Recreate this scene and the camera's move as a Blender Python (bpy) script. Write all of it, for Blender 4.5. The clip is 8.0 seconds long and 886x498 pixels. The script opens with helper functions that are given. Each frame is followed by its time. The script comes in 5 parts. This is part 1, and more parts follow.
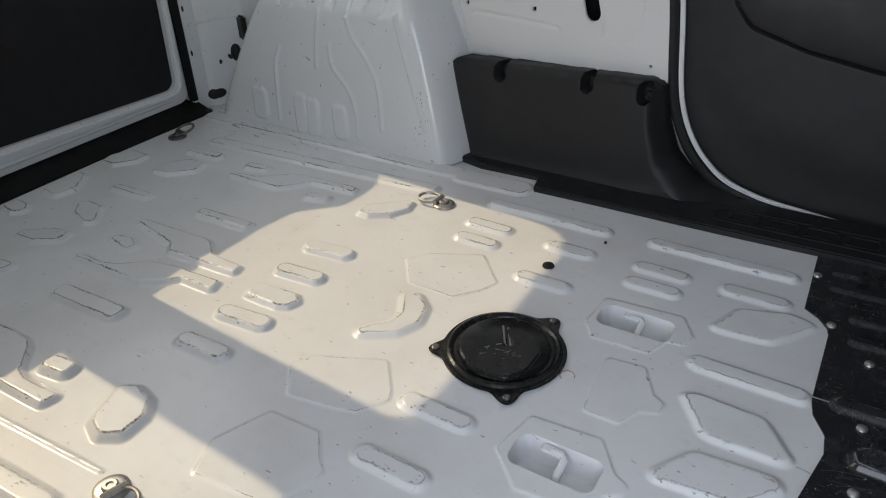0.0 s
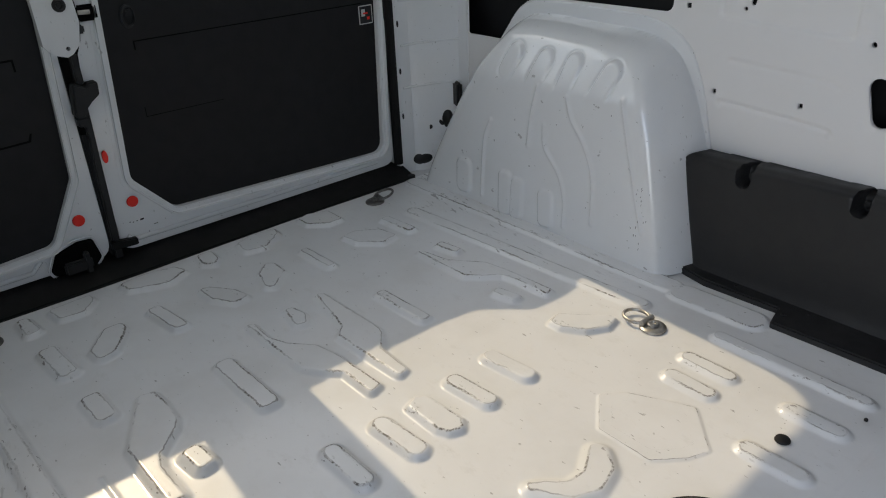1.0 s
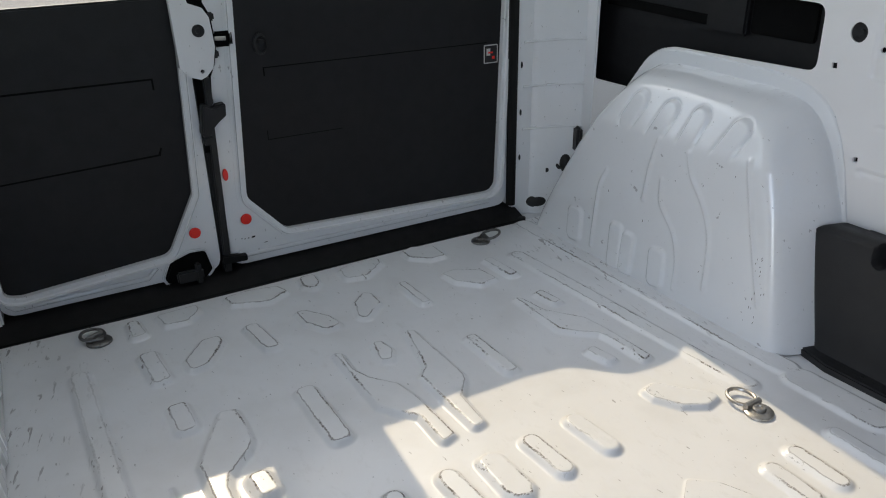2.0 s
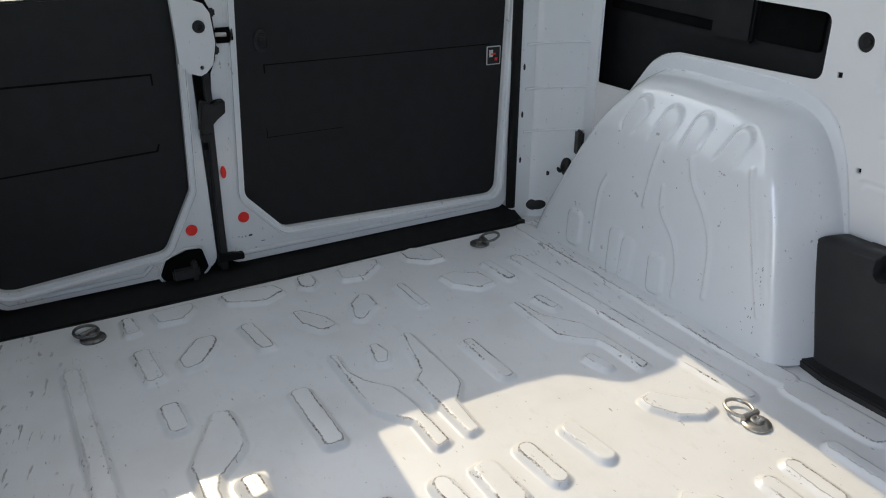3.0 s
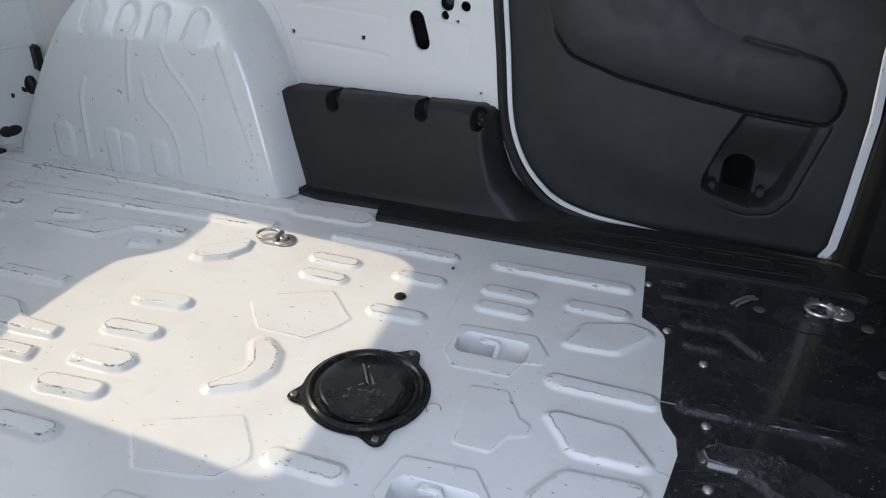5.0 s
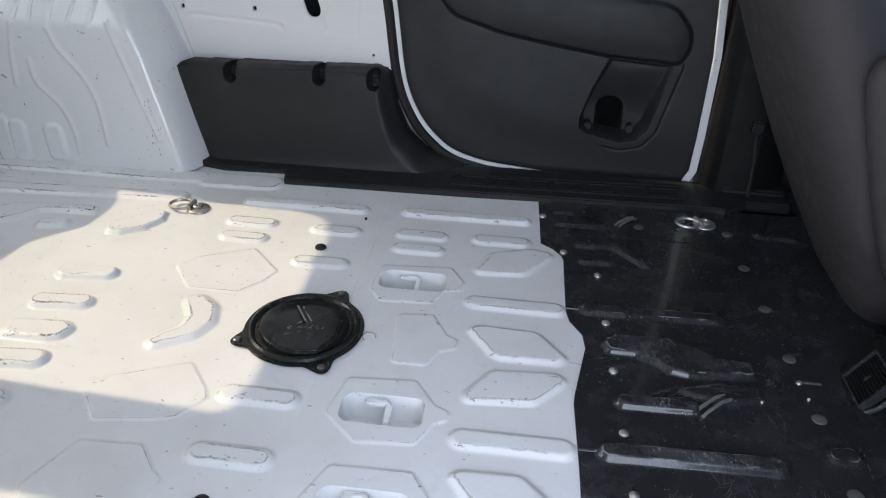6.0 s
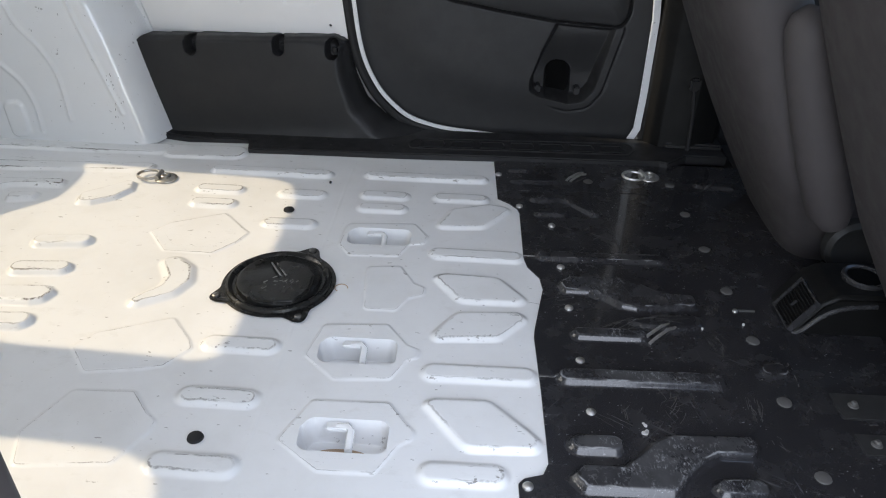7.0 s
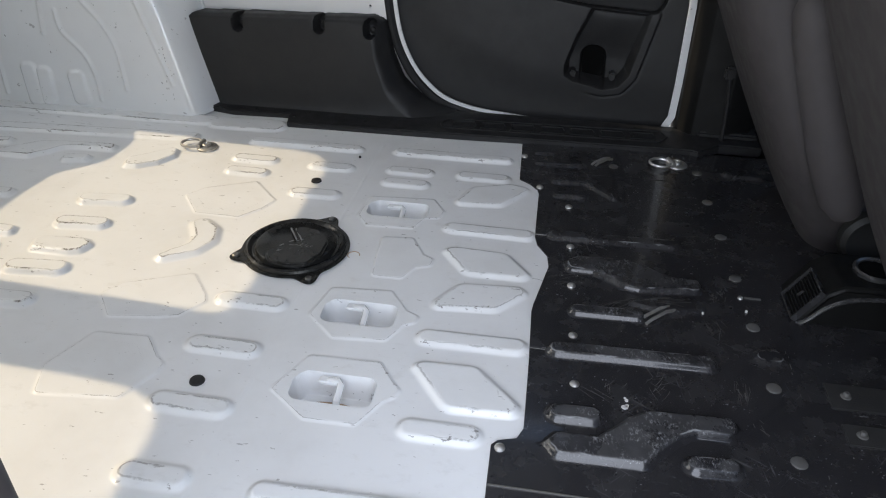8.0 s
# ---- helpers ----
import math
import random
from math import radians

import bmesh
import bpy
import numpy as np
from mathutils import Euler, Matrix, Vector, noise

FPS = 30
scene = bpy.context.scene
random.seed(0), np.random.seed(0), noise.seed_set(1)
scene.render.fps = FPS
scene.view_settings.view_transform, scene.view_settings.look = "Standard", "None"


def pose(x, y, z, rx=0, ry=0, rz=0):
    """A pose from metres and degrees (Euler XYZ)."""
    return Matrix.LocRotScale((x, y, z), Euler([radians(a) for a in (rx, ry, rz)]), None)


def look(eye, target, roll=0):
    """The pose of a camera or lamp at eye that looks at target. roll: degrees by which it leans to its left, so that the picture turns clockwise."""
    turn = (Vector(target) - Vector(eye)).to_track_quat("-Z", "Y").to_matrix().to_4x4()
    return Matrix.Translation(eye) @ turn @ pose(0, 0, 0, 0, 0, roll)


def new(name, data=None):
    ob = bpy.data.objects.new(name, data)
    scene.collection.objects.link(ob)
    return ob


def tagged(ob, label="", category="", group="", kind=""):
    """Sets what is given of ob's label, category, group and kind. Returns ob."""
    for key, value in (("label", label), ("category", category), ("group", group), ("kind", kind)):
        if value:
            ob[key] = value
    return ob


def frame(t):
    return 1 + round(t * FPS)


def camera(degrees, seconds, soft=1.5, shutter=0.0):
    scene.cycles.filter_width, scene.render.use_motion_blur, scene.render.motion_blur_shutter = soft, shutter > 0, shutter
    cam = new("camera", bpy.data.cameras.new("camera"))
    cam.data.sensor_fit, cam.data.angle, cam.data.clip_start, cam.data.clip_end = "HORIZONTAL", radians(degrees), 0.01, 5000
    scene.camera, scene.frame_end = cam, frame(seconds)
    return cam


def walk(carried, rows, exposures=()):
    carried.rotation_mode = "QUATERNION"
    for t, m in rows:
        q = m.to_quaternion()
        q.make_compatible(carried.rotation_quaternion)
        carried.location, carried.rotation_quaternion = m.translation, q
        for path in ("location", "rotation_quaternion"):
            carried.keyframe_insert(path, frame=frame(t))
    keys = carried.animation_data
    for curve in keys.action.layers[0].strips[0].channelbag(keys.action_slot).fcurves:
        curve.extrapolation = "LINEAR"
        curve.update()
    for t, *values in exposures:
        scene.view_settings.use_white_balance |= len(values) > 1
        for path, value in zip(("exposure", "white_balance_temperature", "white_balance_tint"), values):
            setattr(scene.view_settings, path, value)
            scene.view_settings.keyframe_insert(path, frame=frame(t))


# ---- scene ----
cam = camera(62.2, 8.0, soft=1.1)
PATH = [
    (0, (1.674, -0.708, 0.747), (0.748, 0.719, -0.305), -2.1),
    (0.5, (1.585, -0.61, 0.733), (0.439, 0.696, -0.256), -2.8),
    (1, (1.53, -0.523, 0.743), (0.163, 0.611, -0.176), -2.5),
    (1.5, (1.525, -0.483, 0.75), (0.016, 0.506, -0.114), -1.9),
    (2.8, (1.517, -0.441, 0.745), (-0.113, 0.38, -0.073), -0.3),
    (3, (1.512, -0.451, 0.752), (-0.072, 0.437, -0.085), 0.1),
    (3.5, (1.519, -0.475, 0.753), (0.111, 0.647, -0.12), 1.1),
    (4, (1.539, -0.547, 0.771), (0.451, 0.854, -0.154), 1.4),
    (4.5, (1.582, -0.629, 0.768), (0.795, 0.94, -0.191), 1.6),
    (5, (1.619, -0.695, 0.752), (1.11, 0.958, -0.253), 1.8),
    (5.2, (1.629, -0.723, 0.728), (1.188, 0.954, -0.268), 1.3),
    (6.3, (1.584, -0.875, 0.746), (1.454, 0.821, -0.304), 1.7),
    (6.5, (1.588, -0.893, 0.744), (1.482, 0.8, -0.316), 1.4),
    (7, (1.586, -0.937, 0.745), (1.519, 0.748, -0.33), 1.6),
    (7.5, (1.603, -0.966, 0.746), (1.486, 0.708, -0.343), 1.6),
    (8, (1.701, -0.976, 0.739), (1.442, 0.677, -0.357), 0.9),
]
walk(cam, [(t, look(eye, target, roll)) for t, eye, target, roll in PATH],
     exposures=[(0, 1.07, 7000, 10), (0.5, 1.08, 6980, 10), (1, 1.07, 6850, 10), (1.5, 1.26, 6700, 10), (3, 1.47, 6520, 10), (3.5, 1.28, 6530, 10),
                (4, 0.97, 6480, 10), (4.5, 1.18, 6440, 10), (5, 1.5, 6420, 10), (6.5, 1.55, 6750, 10), (7, 1.62, 6880, 10), (7.5, 1.67, 6950, 10), (8, 1.42, 7000, 10)])

# ---- light: sun from behind the van through the rear windows, sky through the open side door ----
SUN_DIR = Vector((1.106, -0.068, -1.0))
world = bpy.data.worlds.new("sky")
scene.world = world
world.use_nodes = True
wn = world.node_tree
sky = wn.nodes.new("ShaderNodeTexSky")
sky.sky_type = "NISHITA"
sky.sun_disc = False
sky.sun_elevation = math.atan2(1.0, 1.108)
sky.sun_rotation = radians(270)
wn.nodes["Background"].inputs["Strength"].default_value = 0.15
wn.links.new(sky.outputs["Color"], wn.nodes["Background"].inputs["Color"])
sun = new("sun", bpy.data.lights.new("sun", "SUN"))
sun.data.energy, sun.data.angle, sun.data.color = 1.6, radians(0.5), (1.0, 0.875, 0.675)
sun.matrix_world = look(Vector((0, 0, 3)) - SUN_DIR, (0, 0, 3))

# the bright sky and yard that light the van through its open side door
doorway = new("doorway_skylight", bpy.data.lights.new("doorway_skylight", "AREA"))
doorway.data.shape, doorway.data.size, doorway.data.size_y = "RECTANGLE", 1.60, 2.00
doorway.data.energy, doorway.data.color = 12.3, (0.90, 0.955, 1.09)
doorway.matrix_world = look((1.66, -1.40, 1.05), (1.60, 0.0, 0.45))

# sky light through the rear windows
behind = new("rear_window_skylight", bpy.data.lights.new("rear_window_skylight", "AREA"))
behind.data.shape, behind.data.size, behind.data.size_y = "RECTANGLE", 1.10, 0.60
behind.data.energy, behind.data.color = 1.5, (0.88, 0.96, 1.0)
behind.matrix_world = look((-0.13, 0.0, 0.88), (0.60, 0.0, 0.30))


# ---- materials ----
def material(name):
    m = bpy.data.materials.new(name)
    m.use_nodes = True
    return m, m.node_tree, m.node_tree.nodes["Principled BSDF"]


def node(tree, kind, **values):
    n = tree.nodes.new(kind)
    for key, value in values.items():
        n.inputs[key.replace("_", " ")].default_value = value
    return n


def coords(tree, scale=(1, 1, 1)):
    tc = tree.nodes.new("ShaderNodeTexCoord")
    mp = node(tree, "ShaderNodeMapping", Scale=scale)
    tree.links.new(tc.outputs["Object"], mp.inputs["Vector"])
    return mp.outputs["Vector"]


def noise_tex(tree, scale, detail=4.0, rough=0.55, stretch=(1, 1, 1)):
    n = node(tree, "ShaderNodeTexNoise", Scale=scale, Detail=detail, Roughness=rough)
    tree.links.new(coords(tree, stretch), n.inputs["Vector"])
    return n.outputs["Fac"]


def ramp(tree, value, lo, hi, out0=0.0, out1=1.0):
    n = tree.nodes.new("ShaderNodeMapRange")
    n.interpolation_type = "SMOOTHSTEP"
    for key, v in (("From Min", lo), ("From Max", hi), ("To Min", out0), ("To Max", out1)):
        n.inputs[key].default_value = v
    tree.links.new(value, n.inputs["Value"])
    return n.outputs["Result"]


def times(tree, a, b, op="MULTIPLY"):
    n = tree.nodes.new("ShaderNodeMath")
    n.operation = op
    for i, v in enumerate((a, b)):
        if isinstance(v, (int, float)):
            n.inputs[i].default_value = v
        else:
            tree.links.new(v, n.inputs[i])
    return n.outputs["Value"]


def mix(tree, fac, a, b):
    n = tree.nodes.new("ShaderNodeMix")
    n.data_type = "RGBA"
    for key, v in ((0, fac), (6, a), (7, b)):
        if isinstance(v, (int, float)):
            n.inputs[key].default_value = v
        elif isinstance(v, tuple):
            n.inputs[key].default_value = (*v, 1.0)
        else:
            tree.links.new(v, n.inputs[key])
    return n.outputs[2]


def bump(tree, bsdf, height, strength, distance=0.001):
    n = node(tree, "ShaderNodeBump", Strength=strength, Distance=distance)
    tree.links.new(height, n.inputs["Height"])
    tree.links.new(n.outputs["Normal"], bsdf.inputs["Normal"])


def absolute(tree, value):
    n = tree.nodes.new("ShaderNodeMath")
    n.operation = "ABSOLUTE"
    tree.links.new(value, n.inputs[0])
    return n.outputs["Value"]


def rim_line(tree, width):
    """The thin line along the top edge of a pressed bead, wandering a little."""
    at = tree.nodes.new("ShaderNodeAttribute")
    at.attribute_name = "rim"
    wander = times(tree, times(tree, noise_tex(tree, 60.0, 4.0), 0.5, "SUBTRACT"), 0.007)
    return ramp(tree, absolute(tree, times(tree, at.outputs["Fac"], wander, "ADD")), width, width * 0.35)


def scratches(tree, angle, scale=260.0, lo=0.63, hi=0.70, squeeze=0.05):
    """Short straight scratches that run at one angle over the floor."""
    tc = tree.nodes.new("ShaderNodeTexCoord")
    turn = node(tree, "ShaderNodeMapping", Rotation=(0, 0, radians(angle)))
    tree.links.new(tc.outputs["Object"], turn.inputs["Vector"])
    narrow = node(tree, "ShaderNodeMapping", Scale=(squeeze, 1.0, squeeze))
    tree.links.new(turn.outputs["Vector"], narrow.inputs["Vector"])
    n = node(tree, "ShaderNodeTexNoise", Scale=scale, Detail=3.0, Roughness=0.6, Distortion=0.5)
    tree.links.new(narrow.outputs["Vector"], n.inputs["Vector"])
    return ramp(tree, n.outputs["Fac"], lo, hi)


def paint(name, colour, rough=0.32, worn=0.0, flecks=0.0, grime=0.10, coat=0.0):
    """Sprayed body paint: orange peel, faint grime, chips, and worn pressing edges that also paint in shading on the
    beads.
    """
    m, tree, b = material(name)
    b.inputs["Coat Weight"].default_value = coat
    b.inputs["Coat Roughness"].default_value = 0.11
    dirt = ramp(tree, noise_tex(tree, 5.0, 6.0, 0.6), 0.42, 0.75)
    smear = ramp(tree, noise_tex(tree, 38.0, 5.0, 0.7, (0.6, 1.0, 1.0)), 0.52, 0.72)
    dirt = times(tree, dirt, times(tree, smear, 0.7), "MAXIMUM")
    base = mix(tree, times(tree, dirt, grime), colour, tuple(c * k for c, k in zip(colour, (0.70, 0.68, 0.64))))
    mask = None
    if flecks:
        a = ramp(tree, noise_tex(tree, 48.0, 3.0, 0.5, (1.0, 2.2, 1.0)), 0.68, 0.70)
        c = ramp(tree, noise_tex(tree, 150.0, 2.0, 0.5, (0.5, 1.6, 1.0)), 0.50, 0.58)
        tiny = times(tree, ramp(tree, noise_tex(tree, 120.0, 2.0), 0.728, 0.755), ramp(tree, noise_tex(tree, 6.0), 0.44, 0.58))
        mask = times(tree, times(tree, times(tree, a, c), tiny, "MAXIMUM"), flecks)
    if worn:
        place = tree.nodes.new("ShaderNodeSeparateXYZ")
        tree.links.new(coords(tree), place.inputs[0])
        used = ramp(tree, place.outputs["X"], 0.3, 1.25, 0.105, -0.045)
        gaps = ramp(tree, times(tree, noise_tex(tree, 8.0, 5.0, 0.6), used, "ADD"), 0.45, 0.56)
        fine = ramp(tree, noise_tex(tree, 130.0, 4.0, 0.65), 0.16, 0.46)
        fine = times(tree, fine, ramp(tree, noise_tex(tree, 4.5, 3.0, 0.6), 0.40, 0.62, 0.45, 1.0))
        side = ramp(tree, absolute(tree, place.outputs["Y"]), 0.44, 0.60)
        strokes = times(tree, scratches(tree, 12.0, 95.0, 0.585, 0.63, 0.22), ramp(tree, noise_tex(tree, 13.0, 3.0), 0.47, 0.55))
        chips = times(tree, strokes, times(tree, side, ramp(tree, place.outputs["X"], 0.95, 0.35)))
        mask = times(tree, mask, times(tree, chips, 0.6), "MAXIMUM")
        rubbed = times(tree, ramp(tree, noise_tex(tree, 75.0, 4.0, 0.6, (1.0, 1.7, 1.0)), 0.60, 0.66), ramp(tree, noise_tex(tree, 7.0, 3.0), 0.50, 0.60))
        rubbed = times(tree, rubbed, times(tree, rim_line(tree, 0.010), 0.75))
        mask = times(tree, mask, rubbed, "MAXIMUM")
        # dark rim lines: real wear, strengthened to stand for shading on the beads
        much = ramp(tree, place.outputs["Y"], -0.47, -0.42, 0.35 * worn, worn)
        thin = times(tree, times(tree, rim_line(tree, 0.0015), gaps), times(tree, fine, 0.72))
        coarse = times(tree, ramp(tree, noise_tex(tree, 13.0, 3.0, 0.5), 0.48, 0.58), ramp(tree, noise_tex(tree, 210.0, 5.0, 0.7), 0.36, 0.58))
        thick = times(tree, times(tree, rim_line(tree, 0.0025), coarse), ramp(tree, place.outputs["X"], 0.9, 1.4, 1.0, 0.45))
        w = times(tree, times(tree, thin, thick, "MAXIMUM"), much)
        mask = w if mask is None else times(tree, mask, w, "MAXIMUM")
    if mask is not None:
        tint = mix(tree, noise_tex(tree, 90.0), (0.03, 0.029, 0.028), (0.12, 0.095, 0.07))
        base = mix(tree, mask, base, tint)
        tree.links.new(ramp(tree, mask, 0.0, 1.0, rough, 0.7), b.inputs["Roughness"])
    else:
        tree.links.new(ramp(tree, dirt, 0.0, 1.0, rough, rough + 0.03), b.inputs["Roughness"])
    tree.links.new(base, b.inputs["Base Color"])
    bump(tree, b, noise_tex(tree, 420.0, 2.0), 0.08, 0.0006)
    return m


def plastic(name, colour, rough=0.5, grain=900.0, relief=0.25, dust=0.08, pale=(0.16, 0.155, 0.15), shine=0.4):
    m, tree, b = material(name)
    b.inputs["Specular IOR Level"].default_value = shine
    d = ramp(tree, noise_tex(tree, 9.0, 6.0, 0.65), 0.45, 0.8)
    tree.links.new(mix(tree, times(tree, d, dust), colour, pale), b.inputs["Base Color"])
    tree.links.new(ramp(tree, noise_tex(tree, 30.0), 0.3, 0.7, rough - 0.06, rough + 0.08), b.inputs["Roughness"])
    bump(tree, b, noise_tex(tree, grain, 2.0), relief, 0.0008)
    return m


def metal(name, colour, rough=0.32):
    m, tree, b = material(name)
    b.inputs["Metallic"].default_value = 1.0
    spots = ramp(tree, noise_tex(tree, 120.0, 5.0, 0.6), 0.45, 0.75)
    tree.links.new(mix(tree, times(tree, spots, 0.5), colour, tuple(c * 0.45 for c in colour)), b.inputs["Base Color"])
    tree.links.new(ramp(tree, spots, 0.0, 1.0, rough, rough + 0.25), b.inputs["Roughness"])
    return m


WHITE = (0.80, 0.81, 0.82)
PAINT = paint("white_body_paint", WHITE, 0.16, flecks=0.5, coat=0.6)
# same white as the body, tinted warm for light reflected onto the walls
WALL_PAINT = paint("clean_warm_lit_wall_paint", (0.79, 0.778, 0.77), 0.22, grime=0.05)
FLOOR_PAINT = paint("worn_white_floor_paint", WHITE, 0.36, worn=0.95, flecks=0.48, grime=0.30, coat=0.35)
PLASTIC = plastic("black_grained_plastic", (0.0162, 0.0162, 0.0172), 0.5, dust=0.05)
TRIM = plastic("charcoal_door_trim", (0.022, 0.022, 0.0233), 0.55, dust=0.05, shine=0.45)
RUBBER = plastic("black_rubber", (0.012, 0.012, 0.013), 0.6, 300.0, 0.1)
# near-black: puts shade into gaps, grooves and recesses that lack depth
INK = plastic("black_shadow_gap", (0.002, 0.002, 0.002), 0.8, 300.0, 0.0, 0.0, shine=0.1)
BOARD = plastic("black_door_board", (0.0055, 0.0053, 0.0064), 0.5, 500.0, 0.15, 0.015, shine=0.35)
SCUFF = plastic("pale_scuff_mark", (0.26, 0.255, 0.245), 0.6, 300.0, 0.1, 0.3)
SEAL_RUBBER = plastic("brownish_grey_seal_rubber", (0.045, 0.038, 0.038), 0.55, 300.0, 0.1, 0.2)
SILL = plastic("black_sill_plastic", (0.004, 0.004, 0.004), 0.55, 400.0, 0.3, 0.02, shine=0.25)
FABRIC = plastic("dark_seat_vinyl", (0.054, 0.048, 0.049), 0.62, 1400.0, 0.4, 0.04)
DARK = plastic("deep_black_plastic", (0.018, 0.018, 0.018), 0.45, 500.0, 0.1, 0.02, shine=0.3)
DULL = plastic("dull_grey_steel", (0.085, 0.083, 0.08), 0.55, 200.0, 0.1, 0.3)
CARPET = plastic("black_carpet", (0.018, 0.018, 0.0185), 0.9, 500.0, 0.8)
ZINC = metal("zinc_plated_steel", (0.46, 0.445, 0.42), 0.38)
BRIGHT = metal("bright_rivet_steel", (0.80, 0.79, 0.77), 0.42)
STEEL = metal("dull_dark_steel", (0.22, 0.215, 0.21), 0.42)
RED = plastic("red_plastic", (0.90, 0.030, 0.020), 0.4, 300.0, 0.05, 0.0)
STICKER = plastic("white_sticker", (0.60, 0.59, 0.58), 0.4, 300.0, 0.02, 0.0)
SOFFIT = paint("roof_inner_paint", WHITE, 0.45)
GROUND = plastic("grey_concrete_ground", (0.30, 0.29, 0.27), 0.85, 60.0, 0.6, 0.5, (0.22, 0.21, 0.2))


def black_sheet():
    """Black painted steel, scuffed and dusty where boots have been."""
    m, tree, b = material("scuffed_black_paint")
    top = tree.nodes.new("ShaderNodeAttribute")
    top.attribute_name = "top"
    cloud = ramp(tree, noise_tex(tree, 5.0, 4.0, 0.6), 0.45, 0.66)
    grit = ramp(tree, noise_tex(tree, 170.0, 6.0, 0.75, (0.6, 1.0, 1.0)), 0.50, 0.68)
    rub = times(tree, ramp(tree, noise_tex(tree, 240.0, 8.0, 0.8, (1.0, 0.5, 1.0)), 0.50, 0.64), ramp(tree, noise_tex(tree, 26.0, 4.0), 0.42, 0.60))
    drag = ramp(tree, noise_tex(tree, 60.0, 6.0, 0.8, (0.15, 1.0, 1.0)), 0.54, 0.72)
    tops = times(tree, top.outputs["Fac"], ramp(tree, noise_tex(tree, 7.0, 3.0), 0.36, 0.50, 0.35, 1.0))
    film = times(tree, ramp(tree, noise_tex(tree, 18.0, 6.0, 0.65), 0.34, 0.66), 0.11)
    marks = times(tree, times(tree, rub, 0.85), times(tree, scratches(tree, 65.0, 210.0, 0.60, 0.70, 0.10), 0.20), "MAXIMUM")
    on_top = times(tree, times(tree, film, marks, "MAXIMUM"), tops)
    on_flat = times(tree, times(tree, times(tree, drag, grit, "MULTIPLY"), cloud), 1.0)
    scuff = times(tree, on_top, on_flat, "MAXIMUM")
    # pale rim lines: worn paint, also painted in for edge highlights
    worn = times(tree, rim_line(tree, 0.0014), ramp(tree, noise_tex(tree, 22.0, 5.0), 0.47, 0.58))
    scuff = times(tree, scuff, times(tree, worn, 0.60), "MAXIMUM")
    fresh = times(tree, times(tree, scratches(tree, 28.0), scratches(tree, -50.0, 340.0), "MAXIMUM"), scratches(tree, 80.0, 300.0), "MAXIMUM")
    fresh = times(tree, fresh, ramp(tree, noise_tex(tree, 8.0, 3.0, 0.6), 0.47, 0.66))
    scuff = times(tree, scuff, times(tree, fresh, 0.20), "MAXIMUM")
    specks = times(tree, ramp(tree, noise_tex(tree, 260.0, 1.0), 0.73, 0.76), ramp(tree, noise_tex(tree, 7.0), 0.45, 0.6))
    scuff = times(tree, scuff, times(tree, specks, 1.0), "MAXIMUM")
    haze = ramp(tree, noise_tex(tree, 16.0, 6.0, 0.7), 0.40, 0.70)
    base = mix(tree, times(tree, haze, 0.032), (0.019, 0.019, 0.0215), (0.30, 0.29, 0.28))
    tree.links.new(mix(tree, scuff, base, (0.33, 0.335, 0.345)), b.inputs["Base Color"])
    gloss = times(tree, ramp(tree, haze, 0.0, 1.0, 0.22, 0.34), times(tree, scuff, 0.6), "ADD")
    tree.links.new(gloss, b.inputs["Roughness"])
    b.inputs["Coat Weight"].default_value = 0.55
    b.inputs["Coat Roughness"].default_value = 0.07
    bump(tree, b, noise_tex(tree, 300.0, 3.0), 0.08, 0.0006)
    return m


BLACK = black_sheet()
GLOSS = plastic("black_gloss_paint", (0.014, 0.014, 0.0135), 0.24, 350.0, 0.08, 0.04)
RUST = plastic("rusty_brown_stain", (0.42, 0.30, 0.21), 0.8, 200.0, 0.3, 0.4, (0.45, 0.38, 0.30))


def privacy_glass():
    """Dark tinted glass: lets a fraction of the light through and mirrors a little."""
    m = bpy.data.materials.new("privacy_glass")
    m.use_nodes = True
    tree = m.node_tree
    tree.nodes.clear()
    out = tree.nodes.new("ShaderNodeOutputMaterial")
    clear = tree.nodes.new("ShaderNodeBsdfTransparent")
    clear.inputs["Color"].default_value = (0.84, 0.82, 0.78, 1)
    gloss = node(tree, "ShaderNodeBsdfGlossy", Roughness=0.02)
    both = tree.nodes.new("ShaderNodeMixShader")
    both.inputs[0].default_value = 0.05
    tree.links.new(clear.outputs[0], both.inputs[1])
    tree.links.new(gloss.outputs[0], both.inputs[2])
    tree.links.new(both.outputs[0], out.inputs["Surface"])
    return m


GLASS = privacy_glass()


# ---- building helpers ----
def thing(name, at=(0, 0, 0), label="", category="", group="", kind=""):
    ob = new(name)
    ob.matrix_world = Matrix.Translation(at)
    return tagged(ob, label, category, group, kind)


def part(name, bm, mat, parent=None, label="", smooth=True):
    """Links a bmesh, built in world metres, as one mesh object under a thing."""
    me = bpy.data.meshes.new(name)
    bmesh.ops.recalc_face_normals(bm, faces=bm.faces)
    bm.to_mesh(me)
    bm.free()
    return link(name, me, mat, parent, label, smooth)


def link(name, me, mat, parent=None, label="", smooth=True):
    me.materials.append(mat)
    if smooth:
        me.polygons.foreach_set("use_smooth", np.ones(len(me.polygons), bool))
        me.set_sharp_from_angle(angle=radians(35))
    ob = new(name, me)
    if parent is not None:
        ob.parent = parent
        top = parent.matrix_basis.translation if parent.parent is None else Vector((0, 0, 0))
        if parent.parent is None and parent.type == "EMPTY":
            ob.matrix_parent_inverse = Matrix.Translation(-top)
    if label:
        ob["label"] = label
    return ob


